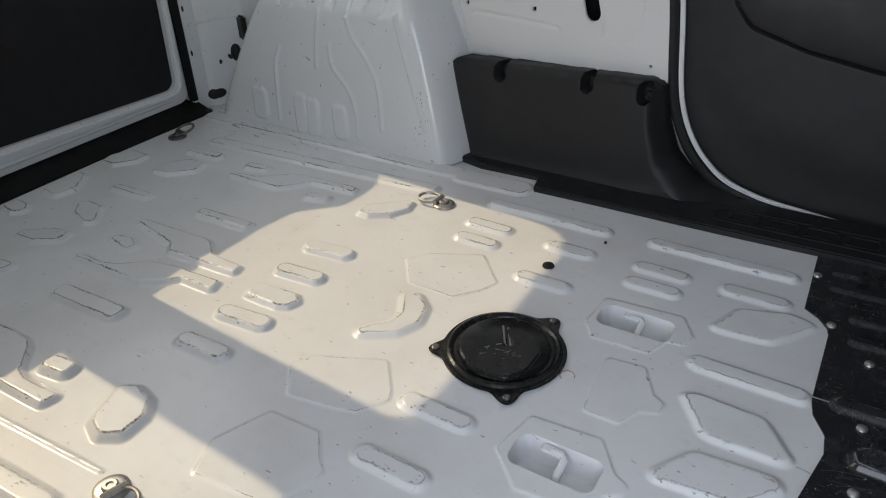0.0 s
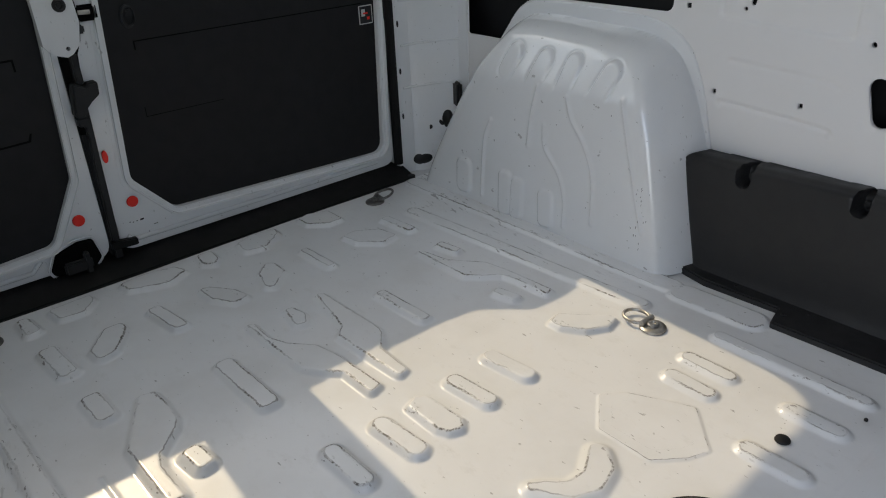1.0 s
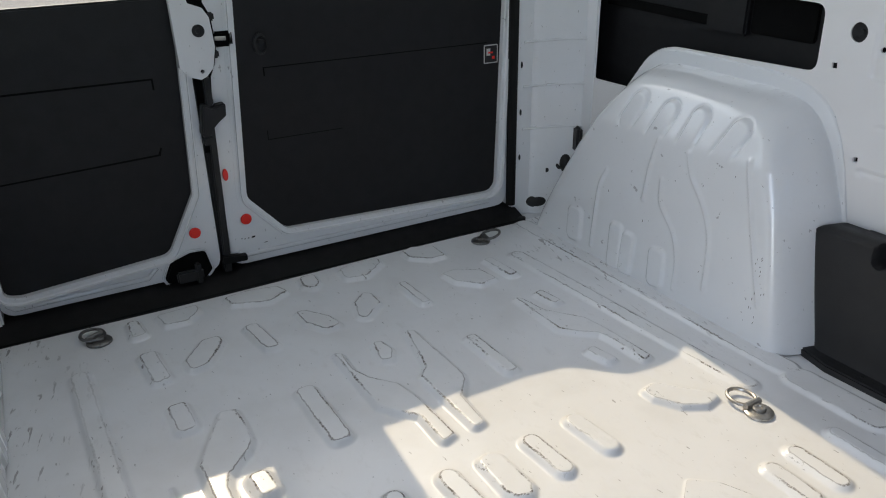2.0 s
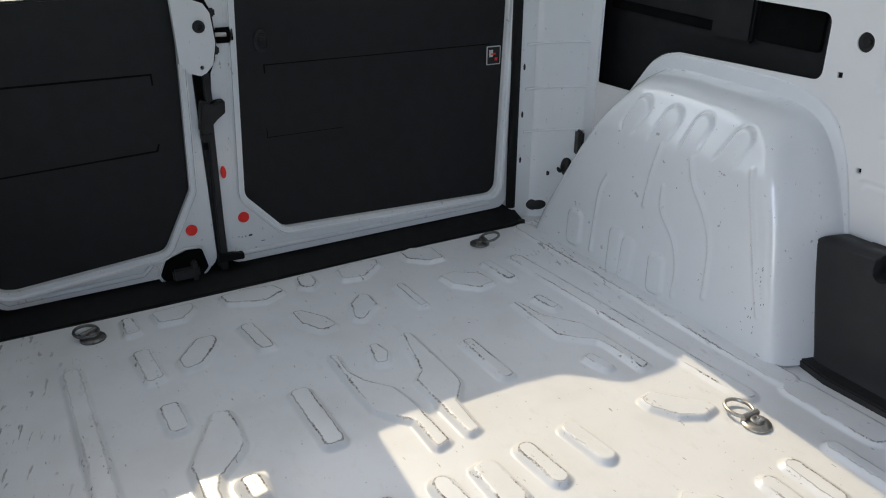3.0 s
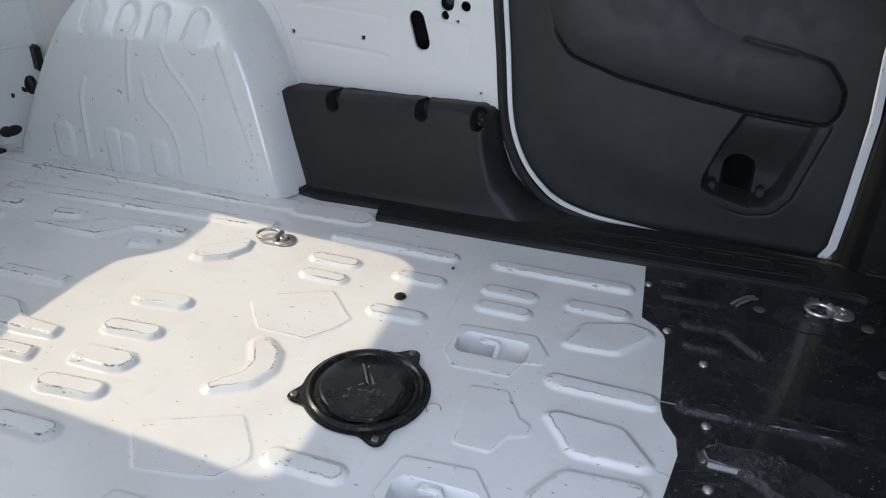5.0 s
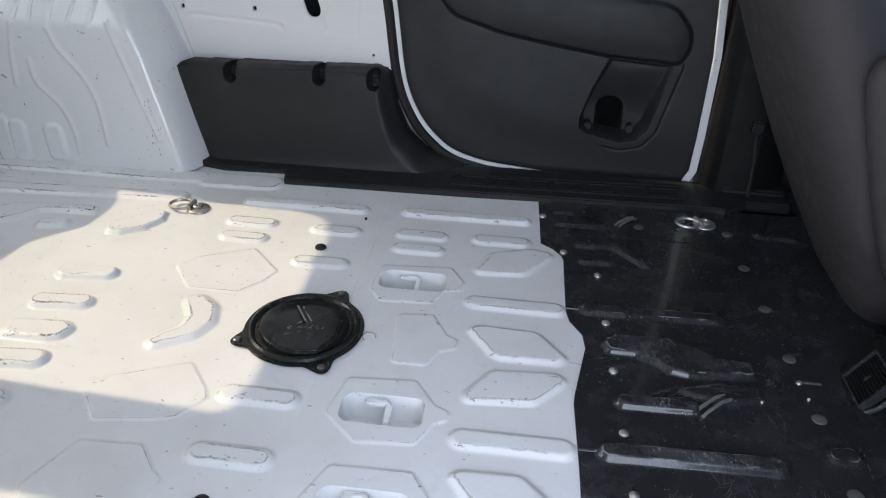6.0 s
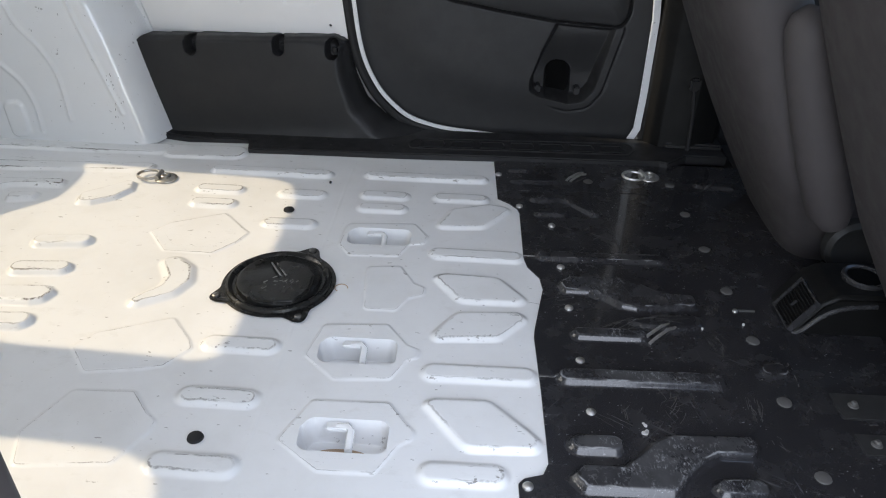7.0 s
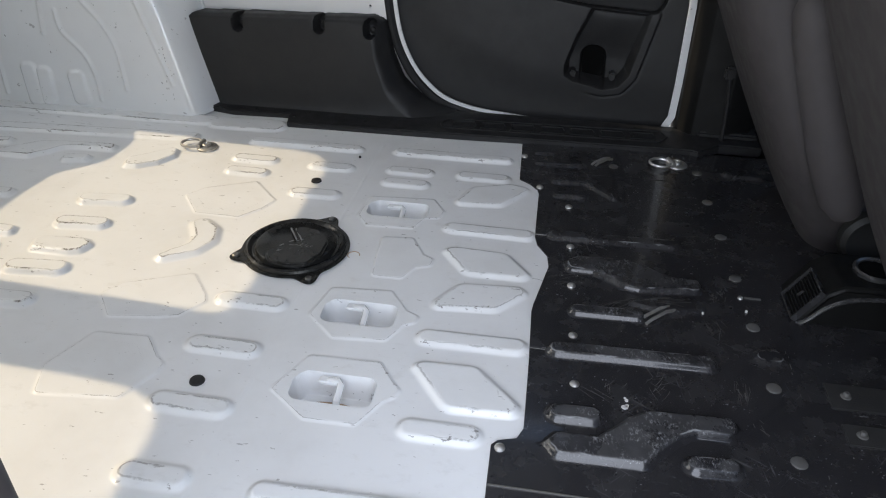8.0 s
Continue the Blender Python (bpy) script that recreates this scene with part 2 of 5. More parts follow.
def sheet(xs, ys, height, place, keep=None, cut=None):
    """A grid of heights as a mesh; place maps (x, y, h) to world columns. keep: which cells stay. cut: a distance; the sheet ends where it is zero."""
    gx, gy = np.meshgrid(xs, ys, indexing="ij")
    whole = None
    if cut is not None:
        mx, my = (gx[:-1, :-1] + gx[1:, 1:]) / 2, (gy[:-1, :-1] + gy[1:, 1:]) / 2
        whole = cut(mx, my) > 0
        out = np.pad(whole, 1, constant_values=True)
        brim = ~(out[:-1, :-1] & out[1:, :-1] & out[1:, 1:] & out[:-1, 1:])
        e = 0.0004
        d, dx, dy = cut(gx, gy), cut(gx + e, gy) - cut(gx - e, gy), cut(gx, gy + e) - cut(gx, gy - e)
        n = np.maximum(np.hypot(dx, dy), 1e-9)
        gx, gy = gx - brim * d * dx / n, gy - brim * d * dy / n
    h = height(gx, gy)
    rim = None
    if isinstance(h, tuple):
        h, rim = h
    co = np.stack(place(gx, gy, h), axis=-1).reshape(-1, 3)
    nx, ny = gx.shape
    i = np.arange(nx * ny).reshape(nx, ny)
    quads = np.stack([i[:-1, :-1], i[1:, :-1], i[1:, 1:], i[:-1, 1:]], axis=-1)
    if keep is not None:
        k = keep(gx, gy)
        quads = quads[k[:-1, :-1] & k[1:, :-1] & k[1:, 1:] & k[:-1, 1:]]
    if whole is not None:
        quads = quads[whole]
    quads = quads.reshape(-1, 4)
    used = np.unique(quads)
    index = np.zeros(nx * ny, int)
    index[used] = np.arange(len(used))
    me = bpy.data.meshes.new("sheet")
    me.vertices.add(len(used))
    me.vertices.foreach_set("co", co[used].ravel())
    me.loops.add(quads.size)
    me.polygons.add(len(quads))
    me.loops.foreach_set("vertex_index", index[quads].ravel())
    me.polygons.foreach_set("loop_start", np.arange(0, quads.size, 4))
    me.update(calc_edges=True)
    if rim is not None:
        high = max(float(np.max(h)), 1e-6)
        at = me.attributes.new("top", "FLOAT", "POINT")
        at.data.foreach_set("value", np.clip((h.ravel()[used] / high - 0.66) / 0.2, 0, 1).astype(np.float32))
        at = me.attributes.new("rim", "FLOAT", "POINT")
        at.data.foreach_set("value", rim.ravel()[used].astype(np.float32))
    me.validate()
    return me


def d_capsule(x, y, ax, ay, bx, by, r):
    px, py, vx, vy = x - ax, y - ay, bx - ax, by - ay
    s = np.clip((px * vx + py * vy) / (vx * vx + vy * vy + 1e-12), 0, 1)
    return np.hypot(px - s * vx, py - s * vy) - r


def d_bar(x, y, ax, ay, bx, by, r, c):
    """A bar from a to b, r half as wide, with corners of radius c."""
    long = math.hypot(bx - ax, by - ay)
    ux, uy = ((bx - ax) / long, (by - ay) / long) if long > 1e-9 else (1.0, 0.0)
    px, py = x - (ax + bx) / 2, y - (ay + by) / 2
    qx, qy = np.abs(px * ux + py * uy) - (long / 2 + r - c), np.abs(py * ux - px * uy) - (r - c)
    return np.hypot(np.maximum(qx, 0), np.maximum(qy, 0)) + np.minimum(np.maximum(qx, qy), 0) - c


def d_polygon(x, y, pts):
    d = np.full(x.shape, 1e9)
    inside = np.zeros(x.shape, bool)
    for (ax, ay), (bx, by) in zip(pts, pts[1:] + pts[:1]):
        d = np.minimum(d, d_capsule(x, y, ax, ay, bx, by, 0.0))
        if ay != by:
            cross = ((ay > y) != (by > y)) & (x < (bx - ax) * (y - ay) / (by - ay) + ax)
            inside ^= cross
    return np.where(inside, -d, d)


def smooth01(s):
    s = np.clip(s, 0, 1)
    return s * s * (3 - 2 * s)


class Pressing:
    """Beads pressed into a sheet: distances of their outlines, heights and the line along their tops, for wear and
    painted light or shade.
    """

    def __init__(self, foot=0.014):
        self.beads = []
        self.thin = []
        self.foot = foot

    def bead(self, ax, ay, bx, by, r=0.015, h=0.0095, w=None):
        w = w or self.foot
        self.thin.append(r < 0.0125)
        self.beads.append((lambda x, y: d_bar(x, y, ax, ay, bx, by, r, r if bx > 0.75 else 0.7 * r), h, w,
                           (min(ax, bx) - r, max(ax, bx) + r, min(ay, by) - r, max(ay, by) + r)))

    def pad(self, *pts, r=0.006, h=0.009, w=None, soft=None):
        w = w or self.foot
        self.thin.append(False)
        if soft is None:
            soft = 0.007 if h < 0.004 or len(pts) > 7 else 0.010 if pts[0][0] < 1.0 else 0.022
        pts = rounded(list(pts), soft, 5)
        xs, ys = [p[0] for p in pts], [p[1] for p in pts]
        self.beads.append((lambda x, y: d_polygon(x, y, pts) - r + 0.003, h, w,
                           (min(xs) - r, max(xs) + r, min(ys) - r, max(ys) + r)))

    def run(self, pts, r, h, w):
        """A bead along a smooth line."""
        pts = glide(pts)
        self.thin.append(False)

        def dist(x, y):
            return np.min([d_capsule(x, y, *a, *b, r) for a, b in zip(pts, pts[1:])], axis=0)
        xs, ys = [p[0] for p in pts], [p[1] for p in pts]
        self.beads.append((dist, h, w, (min(xs) - r, max(xs) + r, min(ys) - r, max(ys) + r)))

    def heights(self, x, y):
        h, rim = np.zeros(x.shape), np.full(x.shape, 0.05)
        for (dist, high, w, (x0, x1, y0, y1)), thin in zip(self.beads, self.thin):
            near = (x > x0 - 0.03) & (x < x1 + 0.03) & (y > y0 - 0.03) & (y < y1 + 0.03)
            if not near.any():
                continue
            d = dist(x[near], y[near])
            ramped = np.clip((w / 2 - d) / w, 0, 1)
            rise = high * (0.85 * smooth01(ramped) + 0.15 * ramped)
            old = h[near]
            h[near] = np.where(np.abs(rise) > np.abs(old), rise, old)
            line = (d + w * 0.44) * (2.6 if high < 0.004 else 1.0) if high > 0 and not thin else np.full(d.shape, 0.05)
            rim[near] = np.where(np.abs(line) < np.abs(rim[near]), line, rim[near])
        return h, rim


def rounded(pts, r, n=5):
    """A closed outline with its corners rounded; r one radius or one for each corner."""
    out = []
    for k, p in enumerate(pts):
        a, b, c = Vector(pts[k - 1]), Vector(p), Vector(pts[(k + 1) % len(pts)])
        rad = r[k] if isinstance(r, (list, tuple)) else r
        u, v = (a - b), (c - b)
        ang = u.angle(v)
        cut = min(rad / max(math.tan(ang / 2), 1e-3), 0.49 * u.length, 0.49 * v.length)
        if rad <= 0 or ang > 3.1:
            out.append(tuple(b))
            continue
        p0, p1 = b + u.normalized() * cut, b + v.normalized() * cut
        for i in range(n + 1):
            s = i / n
            q = p0 * (1 - s) ** 2 + b * 2 * s * (1 - s) + p1 * s * s
            out.append(tuple(q))
    return out


def plate(outline, axis, a0, a1, holes=(), edge=0.0, segments=2):
    """An outline (with holes) made solid between a0 and a1 along the axis; the outline lies in the other two axes, in order."""
    bm = bmesh.new()
    axis = "xyz".index(axis)

    def at(p, a):
        q = list(p)
        q.insert(axis, a)
        return q
    edges = []
    for loop in (outline, *holes):
        vs = [bm.verts.new(at(p, a0)) for p in loop]
        edges += [bm.edges.new((vs[i], vs[(i + 1) % len(vs)])) for i in range(len(vs))]
    if holes:
        bmesh.ops.triangle_fill(bm, use_beauty=True, edges=edges)
    else:
        bm.faces.new(list(bm.verts))
    done = bmesh.ops.extrude_face_region(bm, geom=bm.faces[:])
    vec = [0, 0, 0]
    vec[axis] = a1 - a0
    top = [g for g in done["geom"] if isinstance(g, bmesh.types.BMVert)]
    bmesh.ops.translate(bm, vec=vec, verts=top)
    bmesh.ops.recalc_face_normals(bm, faces=bm.faces)
    if edge:
        sharp = [e for e in bm.edges if len(e.link_faces) == 2 and e.calc_face_angle(0) > 0.9]
        bmesh.ops.bevel(bm, geom=sharp, offset=edge, segments=segments, affect="EDGES", clamp_overlap=True)
    return bm


def box(x0, x1, y0, y1, z0, z1, edge=0.0, segments=2):
    bm = bmesh.new()
    bmesh.ops.create_cube(bm, size=1.0, matrix=Matrix.Translation(((x0 + x1) / 2, (y0 + y1) / 2, (z0 + z1) / 2))
                          @ Matrix.Diagonal((x1 - x0, y1 - y0, z1 - z0, 1)))
    if edge:
        bmesh.ops.bevel(bm, geom=bm.edges[:], offset=edge, segments=segments, affect="EDGES", clamp_overlap=True)
    return bm


def lathe(profile, at=(0, 0, 0), turn=None, n=32):
    """A turned body: profile rows of radius, height."""
    bm = bmesh.new()
    m = Matrix.Translation(at) @ (turn or Matrix())
    rings = []
    for r, z in profile:
        rings.append([bm.verts.new(m @ Vector((r * math.cos(2 * math.pi * k / n), r * math.sin(2 * math.pi * k / n), z))) for k in range(n)]
                     if r > 0 else [bm.verts.new(m @ Vector((0, 0, z)))])
    for a, b in zip(rings, rings[1:]):
        for k in range(n):
            q = [a[k % len(a)], a[(k + 1) % len(a)], b[(k + 1) % len(b)], b[k % len(b)]]
            q = [v for i, v in enumerate(q) if v not in q[:i]]
            if len(q) > 2:
                bm.faces.new(q)
    return bm


def tube(points, r, closed=False, n=10):
    """A round bar along a line of points."""
    bm = bmesh.new()
    pts = [Vector(p) for p in points]
    rings, last = [], None
    m = len(pts)
    for k in range(m):
        a = pts[k - 1] if closed or k else pts[k]
        b = pts[(k + 1) % m] if closed or k < m - 1 else pts[k]
        d = (b - a).normalized()
        if last is None:
            side = d.cross(Vector((0, 0, 1)))
            if side.length < 0.1:
                side = d.cross(Vector((0, 1, 0)))
        else:
            side = last - d * last.dot(d)
        side.normalize()
        last = side
        up = side.cross(d)
        rr = r[k] if isinstance(r, (list, tuple)) else r
        rings.append([bm.verts.new(pts[k] + rr * (math.cos(2 * math.pi * i / n) * side + math.sin(2 * math.pi * i / n) * up)) for i in range(n)])
    for k in range(m if closed else m - 1):
        a, b = rings[k], rings[(k + 1) % m]
        for i in range(n):
            bm.faces.new([a[i], a[(i + 1) % n], b[(i + 1) % n], b[i]])
    if not closed:
        bm.faces.new(rings[0])
        bm.faces.new(rings[-1])
    return bm


def chaikin(pts, n=2):
    """A closed outline with its corners cut smooth."""
    for _ in range(n):
        pts = [q for a, b in zip(pts, pts[1:] + pts[:1]) for q in
               ((0.75 * a[0] + 0.25 * b[0], 0.75 * a[1] + 0.25 * b[1]), (0.25 * a[0] + 0.75 * b[0], 0.25 * a[1] + 0.75 * b[1]))]
    return pts


def ribbon(pts, width, y0, y1, edge=0.002):
    """A strip of that width along a line of (x, z), solid between y0 and y1."""
    left, right = [], []
    for k, p in enumerate(pts):
        a, c = Vector(pts[max(k - 1, 0)]), Vector(pts[min(k + 1, len(pts) - 1)])
        t = (c - a).normalized()
        left.append((p[0] - t.y * width / 2, p[1] + t.x * width / 2))
        right.append((p[0] + t.y * width / 2, p[1] - t.x * width / 2))
    return plate(left + right[::-1], "y", y0, y1, edge=edge)


def glide(pts, n=6):
    """A smooth line through points (Catmull-Rom)."""
    v = [Vector(p) for p in pts]
    out = []
    for k in range(len(v) - 1):
        a, b, c, d = v[max(k - 1, 0)], v[k], v[k + 1], v[min(k + 2, len(v) - 1)]
        for i in range(n):
            s = i / n
            out.append(tuple(0.5 * (2 * b + (c - a) * s + (2 * a - 5 * b + 4 * c - d) * s * s + (3 * b - a - 3 * c + d) * s ** 3)))
    return out + [tuple(v[-1])]


def offset(pts, d):
    """An outline moved outwards by d (inwards where d is negative)."""
    area = sum(a[0] * b[1] - b[0] * a[1] for a, b in zip(pts, pts[1:] + pts[:1]))
    s = 1 if area > 0 else -1
    out = []
    for k, p in enumerate(pts):
        a, c = Vector(pts[k - 1]), Vector(pts[(k + 1) % len(pts)])
        t = (c - a).normalized()
        out.append((p[0] + s * d * t.y, p[1] - s * d * t.x))
    return out


def circle(cx, cy, r, n=20, sx=1.0, sy=1.0, turn=0.0):
    out = []
    for k in range(n):
        a, b = r * sx * math.cos(2 * math.pi * k / n), r * sy * math.sin(2 * math.pi * k / n)
        out.append((cx + a * math.cos(turn) - b * math.sin(turn), cy + a * math.sin(turn) + b * math.cos(turn)))
    return out


def slot(ax, ay, bx, by, r, n=8):
    """A long hole from a to b."""
    t = math.atan2(by - ay, bx - ax)
    out = [(bx + r * math.cos(t + s), by + r * math.sin(t + s)) for s in np.linspace(-math.pi / 2, math.pi / 2, n)]
    return out + [(ax - r * math.cos(t + s), ay - r * math.sin(t + s)) for s in np.linspace(-math.pi / 2, math.pi / 2, n)]


# ---- load floor: pressed white steel ----
f = Pressing(0.0120)
# pads along the rear edge
f.pad((0.072, 0.236), (0.062, 0.268), (0.082, 0.318), (0.145, 0.318), (0.146, 0.278), (0.112, 0.238))
f.pad((0.086, 0.070), (0.070, 0.112), (0.076, 0.172), (0.104, 0.168), (0.146, 0.113), (0.137, 0.066))
f.pad((0.075, -0.022), (0.073, 0.013), (0.117, 0.011), (0.142, -0.008), (0.120, -0.029))
f.pad((0.080, -0.193), (0.073, -0.139), (0.087, -0.077), (0.121, -0.064), (0.148, -0.114), (0.119, -0.186))
f.pad((0.085, -0.334), (0.079, -0.250), (0.105, -0.250), (0.139, -0.278), (0.138, -0.325))
f.pad((0.082, -0.390), (0.086, -0.368), (0.150, -0.361), (0.158, -0.390))
# second row
f.bead(0.223, 0.393, 0.300, 0.399, 0.015)
f.pad((0.224, 0.262), (0.221, 0.299), (0.256, 0.349), (0.306, 0.357), (0.316, 0.312), (0.273, 0.269))
f.bead(0.226, 0.165, 0.315, 0.170, 0.013)
f.pad((0.248, 0.037), (0.214, 0.072), (0.230, 0.088), (0.274, 0.086), (0.320, 0.037), (0.305, 0.022))
f.pad((0.219, -0.082), (0.225, -0.060), (0.274, -0.026), (0.315, -0.017), (0.320, -0.053), (0.275, -0.080))
f.bead(0.236, -0.176, 0.317, -0.164, 0.017)
f.pad((0.292, -0.319), (0.232, -0.275), (0.232, -0.240), (0.260, -0.241), (0.322, -0.280), (0.332, -0.315))
f.bead(0.240, -0.373, 0.322, -0.366, 0.019)
f.bead(0.246, -0.492, 0.900, -0.462, 0.018)
# third row
f.pad((0.411, 0.004), (0.414, 0.022), (0.452, 0.029), (0.483, 0.013), (0.476, -0.008))
f.bead(0.417, 0.397, 0.457, 0.403, 0.014)
f.pad((0.402, 0.338), (0.414, 0.350), (0.476, 0.360), (0.503, 0.378), (0.545, 0.410), (0.600, 0.418), (0.716, 0.424),
      (0.724, 0.402), (0.641, 0.400), (0.608, 0.394), (0.580, 0.360), (0.556, 0.338))
f.bead(0.650, 0.345, 0.682, 0.351, 0.014)
f.bead(0.495, 0.177, 0.615, 0.180, 0.015)
f.pad((0.402, 0.080), (0.412, 0.095), (0.592, 0.100), (0.610, 0.091), (0.644, 0.064), (0.722, 0.060), (0.728, 0.038), (0.558, 0.030), (0.536, 0.052))
f.pad((0.408, -0.075), (0.418, -0.060), (0.477, -0.062), (0.514, -0.047), (0.554, -0.013), (0.610, -0.001), (0.724, 0.004),
      (0.732, -0.022), (0.655, -0.023), (0.622, -0.052), (0.596, -0.069), (0.550, -0.072))
f.bead(0.500, -0.158, 0.630, -0.153, 0.020)
f.bead(0.435, -0.359, 0.484, -0.357, 0.019)
f.pad((0.478, -0.302), (0.484, -0.276), (0.519, -0.273), (0.572, -0.275), (0.595, -0.286), (0.634, -0.326), (0.660, -0.334),
      (0.738, -0.330), (0.732, -0.356), (0.592, -0.360), (0.545, -0.336), h=0.009)
f.bead(0.666, -0.290, 0.690, -0.287, 0.018, 0.012, 0.014)
# fourth row
f.bead(0.800, -0.140, 0.875, -0.138, 0.018)
f.bead(0.794, 0.185, 0.866, 0.193, 0.018)
f.bead(0.800, 0.096, 0.870, 0.102, 0.018)
f.pad((0.795, 0.000), (0.788, 0.022), (0.797, 0.038), (0.876, 0.044), (0.894, 0.030), (0.886, 0.008), (0.868, 0.000))
f.bead(0.802, -0.053, 0.878, -0.047, 0.019)
f.pad((0.789, 0.334), (0.782, 0.366), (0.811, 0.390), (0.854, 0.432), (0.867, 0.428), (0.874, 0.397), (0.854, 0.359), (0.815, 0.334))
f.pad((0.802, -0.270), (0.828, -0.257), (0.866, -0.266), (0.890, -0.294), (0.892, -0.336), (0.862, -0.354), (0.828, -0.340), h=0.011, w=0.016)
f.bead(0.615, -0.405, 0.915, -0.389, 0.003, 0.0022, 0.006)
# bent bead beside the cover
f.pad((1.036, 0.142), (1.060, 0.157), (1.097, 0.127), (1.110, 0.084), (1.093, 0.042), (1.040, 0.008), (1.028, 0.018), (1.043, 0.040), (1.064, 0.062), (1.066, 0.092), h=0.008, w=0.016, soft=0.022)
# shallow panels
SHALLOW = {"h": 0.0022, "w": 0.005}
f.pad((0.978, 0.241), (1.004, 0.276), (1.096, 0.322), (1.143, 0.271), (1.160, 0.255), (1.147, 0.221), (1.114, 0.180), (1.026, 0.180), **SHALLOW)
f.pad((1.005, -0.275), (1.037, -0.195), (1.122, -0.191), (1.155, -0.230), (1.172, -0.244), (1.170, -0.262), (1.143, -0.316), (1.025, -0.328), **SHALLOW)
f.pad((0.991, -0.100), (1.013, -0.067), (1.116, -0.020), (1.160, -0.073), (1.168, -0.090), (1.141, -0.131), (1.116, -0.139), (1.033, -0.152), **SHALLOW)
f.pad((1.345, 0.229), (1.351, 0.302), (1.478, 0.312), (1.505, 0.269), (1.500, 0.243), (1.473, 0.239), (1.457, 0.198), (1.369, 0.194), **SHALLOW)
f.pad((1.348, -0.089), (1.363, -0.016), (1.462, -0.008), (1.497, -0.056), (1.518, -0.066), (1.515, -0.081), (1.500, -0.089), (1.480, -0.130), (1.399, -0.137), **SHALLOW)
f.pad((1.347, -0.261), (1.379, -0.186), (1.485, -0.183), (1.509, -0.217), (1.524, -0.234), (1.520, -0.247), (1.504, -0.259), (1.480, -0.306), (1.408, -0.307), **SHALLOW)
f.pad((1.420, 0.034), (1.410, 0.154), (1.465, 0.160), (1.493, 0.110), (1.513, 0.099), (1.512, 0.080), (1.487, 0.069), (1.470, 0.034), **SHALLOW)
# short beads round the cover and in front of it
for ax, bx, y in ((1.020, 1.090, 0.423), (1.028, 1.090, 0.363), (1.198, 1.265, 0.418), (1.196, 1.268, 0.296),
                  (1.372, 1.440, 0.427), (1.374, 1.440, 0.372), (1.527, 1.607, 0.430), (1.534, 1.672, 0.211),
                  (1.545, 1.680, -0.113), (1.555, 1.633, -0.302), (1.200, 1.285, -0.075), (1.203, 1.284, -0.190),
                  (1.206, 1.290, -0.312), (1.225, 1.286, -0.433)):
    f.bead(ax, y, bx, y, 0.017, 0.007)
f.bead(1.024, 0.512, 1.264, 0.512, 0.015)
f.bead(1.366, 0.519, 1.606, 0.519, 0.015)
f.bead(1.400, -0.436, 1.610, -0.432, 0.016)
f.pad((1.527, 0.313), (1.552, 0.377), (1.626, 0.404), (1.672, 0.394), (1.615, 0.313), (1.534, 0.305), h=0.007)
f.pad((1.531, 0.131), (1.547, 0.141), (1.642, 0.137), (1.687, 0.079), (1.677, 0.067), (1.579, 0.066), h=0.008)
f.pad((1.539, -0.025), (1.575, 0.031), (1.676, 0.039), (1.686, 0.024), (1.640, -0.029), (1.543, -0.037), h=0.007)
f.pad((1.537, -0.181), (1.548, -0.173), (1.627, -0.172), (1.694, -0.241), (1.688, -0.257), (1.596, -0.260), h=0.009)
# beads and the seam beside the wheel arch
f.bead(0.226, 0.470, 0.860, 0.507, 0.020, 0.006, 0.012)
f.bead(0.08, 0.595, 0.86, 0.605, 0.026, 0.006, 0.010)
f.bead(0.90, 0.598, 1.03, 0.600, 0.032, 0.006, 0.012)
f.bead(1.305, -0.55, 1.318, 0.55, 0.0005, 0.0012, 0.003)
# wells of the seat anchors
WELLS = ((1.415, 0.260), (1.424, -0.074), (1.431, -0.247))
for cx, cy in WELLS:
    f.pad((cx - 0.049, cy - 0.020), (cx - 0.051, cy + 0.008), (cx - 0.044, cy + 0.020), (cx + 0.051, cy + 0.020), (cx + 0.051, cy - 0.020),
          r=0.010, h=-0.040, w=0.007)


def floor_height(x, y):
    h, rim = f.heights(x, y)
    return np.where(h > 0, np.interp(x, [0.9, 1.3], [1.0, 0.82]) * h, h) + 0.0012 * np.sin(x * 9.0 + 1.0) * np.sin(y * 7.0), rim


xs = np.unique(np.round(np.concatenate([np.arange(0.046, 1.74, 0.0025), *[np.arange(cx - 0.065, cx + 0.065, 0.0012) for cx, cy in WELLS]]), 4))
ys = np.unique(np.round(np.concatenate([np.arange(-0.664, 0.668, 0.0025), *[np.arange(cy - 0.036, cy + 0.036, 0.0012) for cx, cy in WELLS]]), 4))
floor = link("floor", sheet(xs, ys, floor_height, lambda x, y, h: (x, y, h)), FLOOR_PAINT)
tagged(floor, "worn white painted steel load floor with pressed beads", "floor", kind="structure")


# ---- black front part of the floor ----
def edge_x(y):
    return np.interp(y, [-0.64, -0.400, -0.312, -0.303, -0.296, -0.277, -0.141, -0.020, 0.000, 0.114, 0.149, 0.183, 0.211, 0.380, 0.396, 0.418, 0.437, 0.640],
                     [1.666, 1.666, 1.664, 1.672, 1.696, 1.704, 1.702, 1.698, 1.700, 1.720, 1.716, 1.696, 1.690, 1.688, 1.684, 1.668, 1.644, 1.636])


